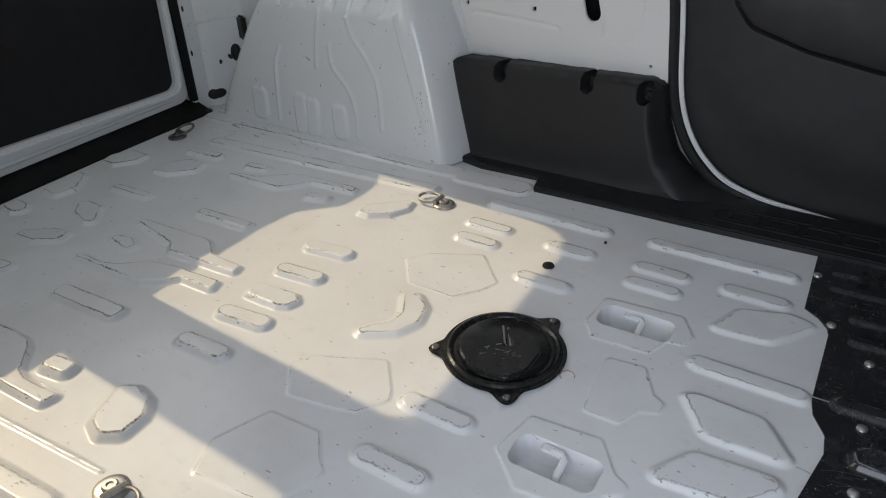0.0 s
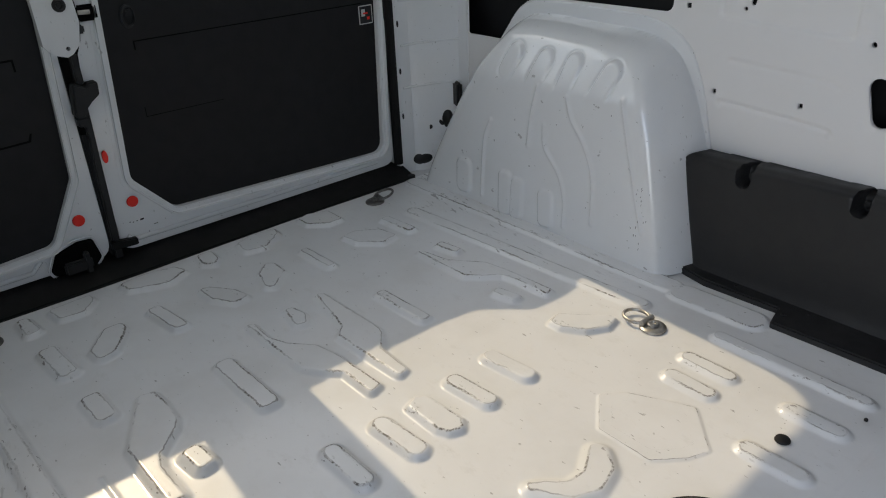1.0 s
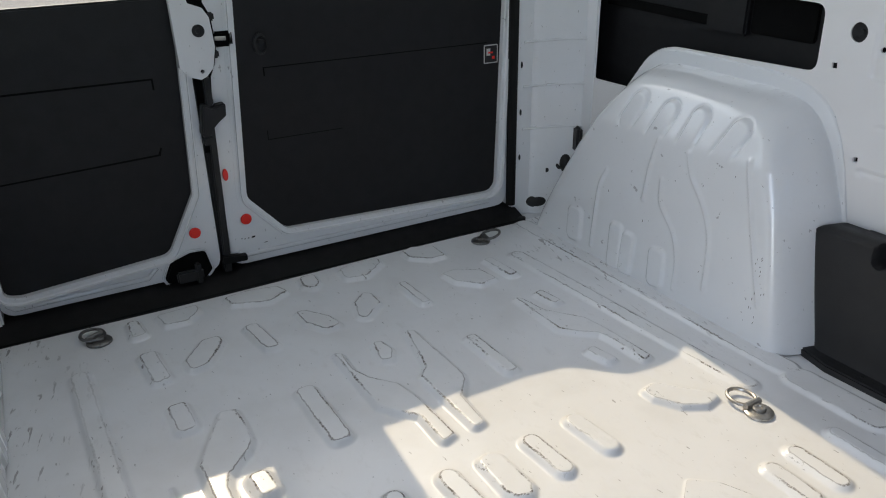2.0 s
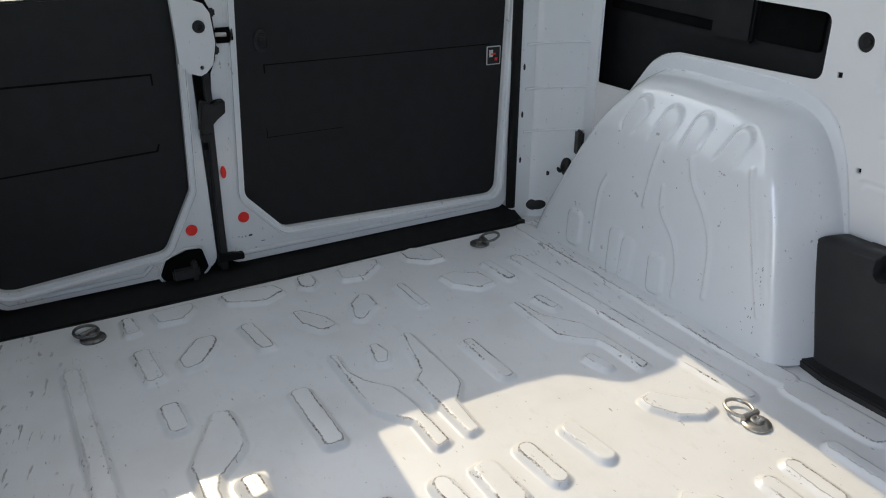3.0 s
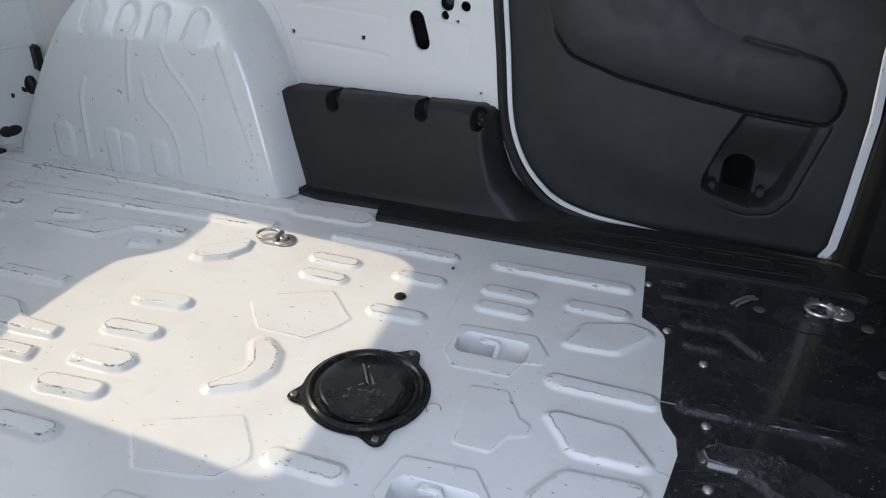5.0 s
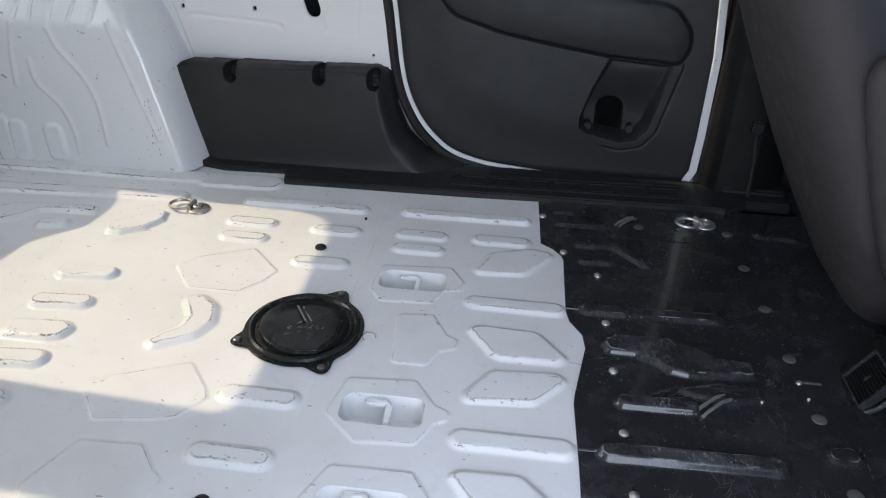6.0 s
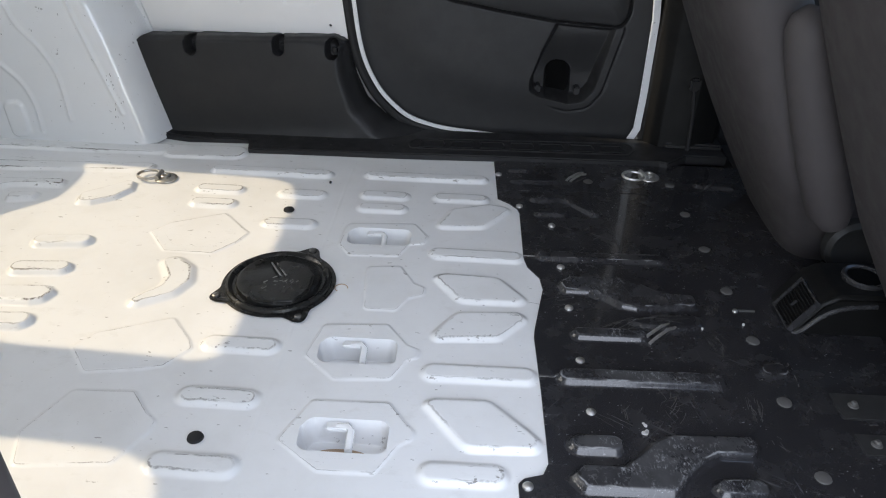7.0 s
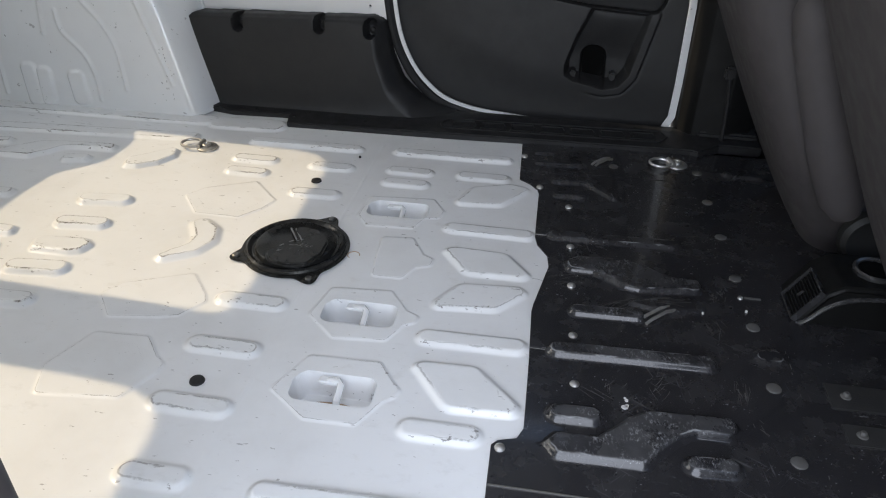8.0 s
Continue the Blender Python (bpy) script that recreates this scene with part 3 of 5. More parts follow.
b = Pressing(0.0105)
b.bead(1.728, 0.220, 1.945, 0.224, 0.014, 0.007)
b.pad((1.751, 0.130), (1.770, 0.147), (1.853, 0.151), (1.891, 0.134), (1.923, 0.109), (1.976, 0.106), (1.974, 0.077), (1.920, 0.072),
      (1.873, 0.066), (1.850, 0.072), (1.826, 0.092), (1.798, 0.107), (1.757, 0.107), h=0.009)
b.bead(1.772, -0.008, 1.866, -0.006, 0.013, 0.009)
b.pad((1.850, 0.030), (1.918, 0.050), (1.972, 0.053), (1.975, 0.026), (1.930, 0.016), (1.892, 0.020), h=0.006)
b.bead(1.744, -0.111, 1.962, -0.105, 0.015, 0.009)
b.bead(1.749, -0.243, 1.792, -0.242, 0.015, 0.009)
b.pad((1.736, -0.300), (1.748, -0.284), (1.800, -0.283), (1.825, -0.262), (1.848, -0.238), (1.872, -0.224), (1.980, -0.218), (1.984, -0.232),
      (1.974, -0.249), (1.929, -0.250), (1.905, -0.264), (1.876, -0.294), (1.860, -0.316), (1.749, -0.318), h=0.010)
b.bead(1.926, -0.304, 1.966, -0.301, 0.014, 0.009)
b.bead(1.675, 0.572, 1.712, 0.573, 0.009, 0.006)
b.bead(1.680, 0.521, 1.770, 0.523, 0.010, 0.006)
b.bead(1.722, 0.440, 1.788, 0.444, 0.011, 0.007)
b.bead(1.788, 0.444, 1.843, 0.386, 0.011, 0.007)
b.bead(1.728, 0.380, 1.776, 0.382, 0.011, 0.007)
b.bead(2.090, 0.538, 2.155, 0.533, 0.011, 0.006)
b.bead(2.054, -0.070, 2.068, -0.068, 0.016, 0.004)
for y in (0.219, -0.110):
    b.bead(1.692, y, 1.730, y, 0.001, -0.002, 0.003)
b.bead(1.645, 0.475, 1.95, 0.487, 0.001, 0.0015, 0.003)


FRONT_X = 2.26


def black_height(u, y):
    e = edge_x(y)
    x = e + u * (FRONT_X - e)
    h, rim = b.heights(x, y)
    return h + 0.0012 * np.sin(x * 9.0 + 1.0) * np.sin(y * 7.0) + 0.0022 - 0.002 * (u <= 0), rim


def black_place(u, y, h):
    e = edge_x(y)
    return e + u * (FRONT_X - e), y, h


front = link("front_floor_panel", sheet(np.concatenate([[0.0], np.linspace(0.0005, 1, 290)]), np.arange(-0.64, 0.642, 0.0019), black_height, black_place), BLACK)
tagged(front, "scuffed black painted steel floor panel with rivets", "floor panel")
for x, y in ((1.647, 0.549), (1.689, 0.407), (1.751, 0.333), (1.757, 0.185), (1.761, 0.062), (1.766, -0.071), (1.770, -0.180), (1.676, -0.316)):
    part("rivet", lathe([(0.0075, 0.0), (0.007, 0.0025), (0.004, 0.0045), (0, 0.005)], (x, y, 0.002), n=14), BRIGHT, front, "silver rivet")
for x, y in ((1.845, 0.533), (2.025, 0.534), (2.030, 0.404), (2.037, 0.270), (2.042, 0.134), (2.048, 0.0), (2.052, -0.138), (2.056, -0.274)):
    part("rivet", lathe([(0.011, 0.0), (0.010, 0.002), (0.005, 0.003), (0, 0.003)], (x, y, 0.002), n=14), DULL, front, "flat grey rivet")

for x0, x1, y in ((1.690, 1.719, 0.2190), (1.700, 1.728, -0.1115)):
    part("slit", box(x0, x1, y - 0.0005, y + 0.0005, 0.001, 0.0026), SCUFF, front, "bright line of bare edge")
# worn seam along the front edge of the panel
rnd = random.Random(4)
y = -0.05
while y > -0.31:
    step = rnd.uniform(0.003, 0.014)
    if rnd.random() < 0.42:
        x = 2.0865 + rnd.uniform(-0.002, 0.002)
        part("worn_seam", box(x - 0.0003, x + 0.0003, y - step, y, 0.001, 0.0030), DULL, front, "worn bright seam")
    y -= step + rnd.uniform(0.004, 0.016)
# bright steel strips paint in the highlights along these ridges
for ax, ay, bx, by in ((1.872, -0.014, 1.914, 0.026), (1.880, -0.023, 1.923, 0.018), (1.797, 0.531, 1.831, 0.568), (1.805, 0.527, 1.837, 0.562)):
    part("ridge", tube([(ax, ay, 0.004), (ax + 0.2 * (bx - ax), ay + 0.2 * (by - ay), 0.0075), (ax + 0.8 * (bx - ax), ay + 0.8 * (by - ay), 0.0085), (bx + 0.006, by + 0.001, 0.006)], 0.0028, n=8), BRIGHT, front, "ridge in bright steel standing for its highlight")
for k, (dx, dy, r) in enumerate(((0.0, 0.0, 0.0048), (0.003, 0.003, 0.0036), (0.003, 0.014, 0.0030), (0.001, 0.018, 0.0018))):
    part("paint_spot", plate(circle(1.839 + dx, -0.215 + dy, r, 9, 1.0, 0.8, k), "z", 0.0015, 0.0048), STICKER, front, "splash of white paint")



def scratches_at(rnd, cx, cy, length, width, count, angle, wander, bend=0.0):
    """A patch of thin scratches that lie on the panel, a few of them curved."""
    bm = bmesh.new()
    for _ in range(count):
        x, y = cx + rnd.gauss(0, length * 0.3), cy + rnd.gauss(0, width)
        a = radians(angle + rnd.gauss(0, wander))
        step = rnd.uniform(0.25, 1.0) * length / 4
        half = rnd.uniform(0.00018, 0.0004)
        rows = []
        for k in range(5):
            px, py = -math.sin(a) * half, math.cos(a) * half
            z = float(b.heights(np.array([x]), np.array([y]))[0][0]) + 0.0012 * math.sin(x * 9.0 + 1.0) * math.sin(y * 7.0) + 0.0025
            rows.append((bm.verts.new((x - px, y - py, z)), bm.verts.new((x + px, y + py, z))))
            x, y, a = x + step * math.cos(a), y + step * math.sin(a), a + bend
        for p, q in zip(rows, rows[1:]):
            bm.faces.new((p[0], q[0], q[1], p[1]))
    return bm


SCRAPES = ((1.835, 0.012, 0.075, 0.010, 12, 42, 9, -0.20), (1.735, 0.068, 0.055, 0.010, 10, 25, 10, -0.14), (2.012, 0.085, 0.018, 0.018, 12, 82, 14, 0.0), (1.992, 0.062, 0.014, 0.010, 16, 40, 40, 0.2),
           (1.992, -0.015, 0.030, 0.014, 16, 100, 15, 0.0), (2.003, -0.162, 0.022, 0.012, 22, 88, 12, 0.0), (1.822, -0.188, 0.020, 0.008, 7, 65, 15, 0.1), (1.795, -0.184, 0.045, 0.004, 4, -35, 5, 0.0),
           (1.885, -0.160, 0.028, 0.016, 16, 40, 40, 0.1), (1.972, 0.225, 0.040, 0.030, 9, 6, 10, 0.0), (1.90, 0.035, 0.050, 0.006, 10, 4, 8, 0.0), (2.02, -0.205, 0.018, 0.012, 6, -50, 15, 0.0))
rnd = random.Random(12)
for cx, cy, length, width, count, angle, wander, bend in SCRAPES:
    part("scratches", scratches_at(rnd, cx, cy, length, width, count, angle, wander, bend), DULL, front, "fine pale scratches")
part("bolt", lathe([(0.0048, 0.0), (0.004, 0.003), (0.002, 0.004), (0, 0.004)], (2.041, 0.077, 0.002), n=12), BRIGHT, front, "small bright bolt")
part("slit", box(2.047, 2.074, 0.0765, 0.0800, 0.001, 0.0045), DULL, front, "worn raised edge")
for x, y, r in ((2.044, 0.039, 0.0022), (1.967, 0.084, 0.0026), (1.971, 0.029, 0.0026), (1.973, 0.022, 0.0020)):
    part("paint_spot", plate(circle(x, y, r, 7, 1.0, 0.8, x), "z", 0.0015, 0.0060), STICKER, front, "speck of white paint")

part("lip", box(1.667, 2.07, -0.3775, -0.3762, 0.001, 0.0045), ZINC, front, "bright worn lip of the panel")
# carpet of the cab beyond the panel, lower than the load floor
tagged(part("cab_floor", box(2.20, 3.2, -0.78, 0.78, -0.20, -0.004), CARPET), "black carpeted cab floor", "floor", kind="structure")

# ---- side walls, arches, pillars ----
ARCH = chaikin([(0.03, -0.08), (0.045, 0.02), (0.10, 0.14), (0.175, 0.275), (0.235, 0.385), (0.300, 0.466), (0.385, 0.479), (0.520, 0.474), (0.660, 0.470), (0.740, 0.438), (0.785, 0.365),
                (0.815, 0.255), (0.850, 0.110), (0.880, -0.02), (0.89, -0.08)], 2)
g = Pressing()
# ovals and creases pressed into the face
for ax, az, bx, bz, r in ((0.250, 0.080, 0.252, 0.046, 0.025), (0.392, 0.090, 0.396, 0.024, 0.020), (0.433, 0.083, 0.433, 0.024, 0.019), (0.520, 0.076, 0.524, 0.036, 0.022)):
    g.bead(ax, az, bx, bz, r, 0.0065, 0.010)
for line in ([(0.334, 0.218), (0.317, 0.175), (0.315, 0.090), (0.316, 0.030)], [(0.470, 0.320), (0.459, 0.260), (0.454, 0.186)],
             [(0.553, 0.311), (0.571, 0.269), (0.612, 0.220), (0.640, 0.160), (0.650, 0.060)], [(0.497, 0.241), (0.505, 0.193), (0.551, 0.143), (0.572, 0.090), (0.576, 0.03)],
             [(0.690, 0.330), (0.740, 0.180), (0.775, 0.080)]):
    g.run(line, 0.003, 0.0048, 0.012)
# fingers where the upright face runs up into the sloping shoulder
FINGERS = ((0.376, 0.374, 0.364, 0.340, 0.023), (0.466, 0.371, 0.450, 0.322, 0.023), (0.544, 0.375, 0.534, 0.322, 0.022), (0.642, 0.371, 0.622, 0.318, 0.023))


def arch_depth(x, z):
    d = -d_polygon(x, z, ARCH)
    flange = np.interp(z, [0.0, 0.25, 0.40, 0.48], [0.004, 0.010, 0.028, 0.034])
    run = np.clip((d - flange) / np.interp(z, [0.0, 0.30, 0.44], [0.072, 0.070, 0.052]), 0, 1)
    edge = (1 - (1 - run) ** 3) * smooth01(run / 0.12)
    shoulder = 0.44 * (np.sqrt((z - 0.322) ** 2 + 0.00012) + z - 0.322) / 2
    finger = np.max([smooth01(0.5 - d_capsule(x, z, *row) / 0.006) for row in FINGERS], axis=0)
    loop = np.max([np.exp(-(d_capsule(x, z, *row) / 0.0035) ** 2) for row in FINGERS], axis=0) * smooth01((z - 0.315) / 0.02)
    deep = 0.007 * smooth01(d / 0.005) + (0.154 - 0.085 * np.clip(z, 0, 1) - shoulder * (1 - 0.24 * finger) - 0.0040 * loop) * edge
    return deep + g.heights(x, z)[0] * smooth01((d - 0.05) / 0.03), np.zeros(x.shape)


def arch_keep(x, z):
    return d_polygon(x, z, ARCH) < 0.002


def side(s, name):
    """One wheel arch; s is +1 for the far side and -1 for the side of the open door."""
    ob = link(name, sheet(np.arange(0.02, 0.90, 0.0023), np.arange(0.002, 0.50, 0.0023), arch_depth,
                          lambda x, z, h: (x, s * (0.774 - h), z), arch_keep), PAINT)
    return tagged(ob, "white painted steel wheel arch with pressed ribs", "wheel arch", kind="structure")


far_arch = side(1, "wheel_arch_left")
rnd = random.Random(21)
CHIPS = [(rnd.gauss(0.760, 0.012), rnd.uniform(0.04, 0.17)) for k in range(22)] + [(rnd.uniform(0.30, 0.70), rnd.uniform(0.03, 0.33)) for k in range(8)]
for x, z in CHIPS:
    h = float(arch_depth(np.array([x]), np.array([z]))[0][0])
    s, t = rnd.uniform(0.0008, 0.0034), rnd.uniform(0.0004, 0.0011)
    lean = rnd.uniform(-0.6, 0.6) * s
    part("paint_chip", plate([(x - t, z - s), (x + t * 0.4, z - s * 0.8), (x + t + lean, z + s), (x - t * 0.5 + lean, z + s * 0.7)], "y", 0.7738 - h, 0.776 - h), DULL, far_arch)
side(-1, "wheel_arch_right")

QUARTER = rounded([(0.105, 0.368), (0.226, 0.368), (0.290, 0.452), (0.355, 0.478), (0.700, 0.479), (0.697, 0.594), (0.105, 0.617)],
                  [0.015, 0.0, 0.10, 0.08, 0.02, 0.022, 0.03])
holes = [QUARTER,
         rounded([(1.092, 0.500), (1.222, 0.504), (1.212, 0.72), (1.070, 0.72)], 0.025),
         slot(1.097, 0.400, 1.110, 0.352, 0.017),
         circle(0.733, 0.495, 0.0068, 4, 1, 1, 0.85), circle(0.809, 0.345, 0.0068, 4, 1, 1, 0.85), circle(0.976, 0.348, 0.0068, 4, 1, 1, 0.85),
         circle(1.074, 0.467, 0.005, 8), circle(1.231, 0.488, 0.005, 8), circle(1.242, 0.259, 0.004, 8),
         circle(0.767, 0.555, 0.017), circle(0.860, 0.570, 0.017), circle(0.960, 0.555, 0.014),
         circle(0.813, 0.532, 0.005, 8), slot(0.861, 0.512, 0.863, 0.524, 0.005), circle(0.848, 0.500, 0.004, 8),
         circle(1.162, 0.435, 0.015), circle(1.201, 0.433, 0.011), circle(1.158, 0.411, 0.009), circle(1.186, 0.402, 0.004, 8)]
WALL = [(0.09, -0.02), (1.288, -0.02), (1.284, 0.244), (1.272, 0.368), (1.246, 0.561), (1.205, 1.22), (0.09, 1.22)]
for s, name, cut in ((1, "wall_left", holes), (-1, "wall_right", [QUARTER])):
    outline = WALL if s > 0 else [(0.09, -0.02), (1.33, -0.02), (1.33, 1.22), (0.09, 1.22)]
    wall = part(name, plate(outline, "y", s * 0.7705, s * 0.7745, cut), WALL_PAINT)
    tagged(wall, "white painted inner side panel with holes", "wall", kind="structure")
    # left skin is black: the darkness behind the holes is in its colour
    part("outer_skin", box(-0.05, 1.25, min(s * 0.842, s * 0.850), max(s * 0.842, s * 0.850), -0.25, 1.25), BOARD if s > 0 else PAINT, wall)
    if s > 0:
        part("outer_panel", box(-0.05, 1.25, 0.8505, 0.858, -0.20, 1.25), PAINT, wall, "white outer body panel")
# raised stampings on the far inner panel
far_wall = bpy.data.objects["wall_left"]
# dark blank of the rear quarter window with its frame
blank = thing("quarter_window_blank", (0.4, 0.81, 0.6), "black plastic blanking panel inside the quarter window opening", "panel")
part("panel", box(0.06, 0.74, 0.815, 0.825, 0.33, 1.06), BOARD, blank)
part("post", box(0.410, 0.512, 0.800, 0.818, 0.514, 1.05, 0.005), BOARD, blank)
# slot and bay are near-black plates with the recess shade painted in
part("slot", plate([(0.095, 0.542), (0.414, 0.525), (0.414, 0.545), (0.095, 0.562)], "y", 0.808, 0.8165, edge=0.002), INK, blank, "near-black strip standing for a slot's shade")
part("bay", plate(rounded([(0.516, 0.521), (0.660, 0.517), (0.660, 0.70), (0.516, 0.70)], 0.01), "y", 0.810, 0.817, edge=0.002), INK, blank, "near-black plate standing for the shade in a recessed bay")

# rear corner pillars
for s, name in ((1, "pillar_rear_left"), (-1, "pillar_rear_right")):
    pts = [(-0.02, 0.600), (0.000, 0.602), (0.008, 0.655), (0.022, 0.668), (0.034, 0.705), (0.060, 0.735), (0.078, 0.764), (0.112, 0.769), (0.112, 0.776), (-0.02, 0.80)]
    pil = part(name, plate([(x if x > -0.019 else -0.09, s * y) for x, y in pts], "z", -0.005, 1.22, edge=0.004), PAINT)
    tagged(pil, "white painted rear body pillar with bolt holes", "pillar", kind="structure")
    if s > 0:
        for z in (0.235, 0.345, 0.455):
            part("fold", tube([(0.006, 0.630, z), (0.020, 0.668, z + 0.002), (0.040, 0.712, z + 0.004), (0.064, 0.744, z + 0.006), (0.082, 0.768, z + 0.006)], 0.003), PAINT, pil)
        # raised dark discs drawn for the small holes
        for x, y, z, r in ((0.030, 0.695, 0.120, 0.007), (0.004, 0.625, 0.40, 0.006), (0.004, 0.625, 0.28, 0.006), (0.004, 0.625, 0.16, 0.006)):
            part("hole", lathe([(r, 0.0), (r * 0.8, 0.0012), (0, 0.0012)], (x, y, z), Matrix.Rotation(radians(55), 4, "Z") @ Matrix.Rotation(radians(-90), 4, "X") @ Matrix.Rotation(radians(180), 4, "X") @ Matrix.Diagonal((0.5, 1.4, 1, 1) if z > 0.15 else (1, 1, 1, 1)), 14), RUBBER, pil)

left_pillar = bpy.data.objects["pillar_rear_left"]
# dark solids take the place of the pillar's large dark holes
bm = box(-0.028, 0.028, -0.008, 0.008, -0.034, 0.034, 0.006, 3)
bm.transform(Matrix.Translation((0.074, 0.755, 0.208)) @ Matrix.Rotation(radians(-20), 4, "Z"))
part("hole_dark", bm, DARK, left_pillar, "dark solid drawn in place of a hole")
for x, y, z, rx, ry, rz in ((0.054, 0.738, 0.140, 0.019, 0.016, 0.027), (0.018, 0.676, 0.032, 0.010, 0.030, 0.018)):
    bm = bmesh.new()
    bmesh.ops.create_uvsphere(bm, u_segments=18, v_segments=10, radius=1.0, matrix=Matrix.Translation((x, y, z)) @ Matrix.Rotation(radians(-20), 4, "Z") @ Matrix.Diagonal((rx, ry, rz, 1)))
    part("hole_dark", bm, DARK, left_pillar, "dark solid drawn in place of a hole")
part("hole_eye", lathe([(0.009, 0.0), (0.007, 0.003), (0.0045, 0.001), (0, 0.001)], (0.052, 0.718, 0.132), Matrix.Rotation(radians(115), 4, "X"), 16), RUBBER, left_pillar)

w = Pressing(0.008)
w.pad((0.806, 0.90), (0.806, 0.487), (1.040, 0.474), (1.046, 0.90), h=-0.0048)
w.run([(0.835, 0.408), (0.93, 0.403), (1.02, 0.397), (1.034, 0.390)], 0.003, -0.0026, 0.010)
w.run([(0.822, 0.322), (0.83, 0.328), (0.93, 0.323), (1.02, 0.316), (1.034, 0.308)], 0.003, -0.0034, 0.010)
w.pad((1.128, 0.400), (1.140, 0.306), (1.205, 0.300), (1.214, 0.390), h=-0.0035)
w.bead(0.905, 0.56, 0.985, 0.553, 0.040, -0.0048, 0.016)


def wall_hole(x, z):
    """Distance to the nearest hole, below zero inside it."""
    return np.min([d_polygon(x, z, q) for q in holes], axis=0)


pressed = sheet(np.arange(0.762, 1.29, 0.0026), np.arange(0.236, 0.62, 0.0026), lambda x, z: w.heights(x, z)[0], lambda x, z, h: (x, 0.7645 - h, z),
                None, lambda x, z: np.minimum(np.minimum(wall_hole(x, z), -d_polygon(x, z, WALL)), d_polygon(x, z, ARCH)))
link("pressed_face", pressed, WALL_PAINT, far_wall)

for x, z, r in ((0.767, 0.555, 0.017), (0.860, 0.570, 0.017), (0.960, 0.555, 0.014)):
    part("plug", lathe([(r + 0.003, 0.0), (r + 0.002, 0.0012), (r - 0.004, -0.002), (r - 0.006, -0.004), (0.005, -0.004), (0.004, -0.001), (0, -0.001)], (x, 0.7735, z), Matrix.Rotation(radians(90), 4, "X"), 24), RUBBER, far_wall, "black rubber plug")
part("rod", tube([(1.163, 0.800, 0.436), (1.170, 0.758, 0.445)], [0.010, 0.0085], n=14), RUBBER, far_wall, "black rod end in a hole")

# roof, front end and ground close the van; unseen cab walls block sky light
tagged(part("ceiling", box(-0.06, 3.02, -0.80, 0.80, 1.20, 1.23), SOFFIT), "white painted roof panel", "ceiling", kind="structure")
tagged(part("cab_side_left", box(2.00, 3.25, 0.80, 0.84, -0.25, 1.22), PLASTIC), "unseen dark cab side that keeps out sky light", "wall", kind="structure")
tagged(part("cab_side_right", box(2.10, 3.25, -0.84, -0.80, -0.25, 0.72), PLASTIC), "unseen dark cab side that keeps out sky light", "wall", kind="structure")
tagged(part("cab_front", box(3.00, 3.25, -0.80, 0.80, -0.25, 0.62, 0.02), PLASTIC), "unseen dark wall at the cab's front that keeps out sky light", "wall", kind="structure")
tagged(part("ground", box(-60, 60, -60, 60, -0.80, -0.62), GROUND), "pale grey concrete ground", "ground", kind="structure")
# unseen corner boxes, added to stop sunlight leaking into the wall cavity
for s, name in ((1, "corner_left"), (-1, "corner_right")):
    tagged(part(name, box(-0.10, -0.04, min(s * 0.775, s * 0.87), max(s * 0.775, s * 0.87), -0.30, 1.25), PAINT), "white painted rear body corner", "wall", kind="structure")
    tagged(part(name.replace("corner", "rocker"), box(-0.10, 3.2, min(s * 0.80, s * 0.87), max(s * 0.80, s * 0.87), -0.32, -0.20), PAINT), "white painted rocker panel", "wall", kind="structure")
tagged(part("rear_floor_edge", box(-0.09, 0.060, -0.80, 0.80, -0.06, -0.0025), PAINT), "white painted rear edge of the floor", "floor", kind="structure")
for s, name in ((1, "floor_side_left"), (-1, "floor_side_right")):
    tagged(part(name, box(0.0, 1.32, min(s * 0.655, s * 0.84), max(s * 0.655, s * 0.84), -0.06, -0.003), PAINT), "white painted edge of the floor", "floor", kind="structure")
tagged(part("underbody", box(-0.02, 3.2, -0.80, 0.80, -0.30, -0.06), RUBBER), "dark underbody of the van", "underbody", kind="structure")

# ---- rear doors ----
sill = part("rear_sill", plate([(0.054, -0.006), (0.052, 0.004), (0.030, 0.012), (-0.01, 0.026), (-0.06, 0.030), (-0.06, -0.03), (0.04, -0.03)], "y", -0.625, 0.618, edge=0.003), SILL)
tagged(sill, "black plastic rear sill strip", "sill", kind="structure")


def rear_door(y0, y1, hole, panel, window, label):
    """A rear door leaf: white frame with a lip, black board below, dark glass above."""
    d = thing("rear_door", (-0.03, (y0 + y1) / 2, 0.02), label, "door", "rear doors")
    part("frame", plate(rounded([(y0, 0.030), (y1, 0.030), (y1, 1.20), (y0, 1.20)], 0.035), "x", -0.06, -0.014, [hole], 0.006, 3), PAINT, d)
    part("lip", plate(offset(hole, 0.024), "x", -0.026, -0.004, [offset(hole, 0.002)], 0.0095, 5), PAINT, d)
    part("panel", plate(panel, "x", -0.055, -0.030, edge=0.004), BOARD, d, "black board panel")
    part("outer_skin", plate([(y0 - 0.011, -0.03), (y1 + 0.010, -0.03), (y1 + 0.010, 1.2), (y0 - 0.011, 1.2)], "x", -0.085, -0.062, [window]), PAINT, d)
    part("pane", plate(offset(window, 0.004), "x", -0.073, -0.070), GLASS, d, "dark tinted glass")
    return d


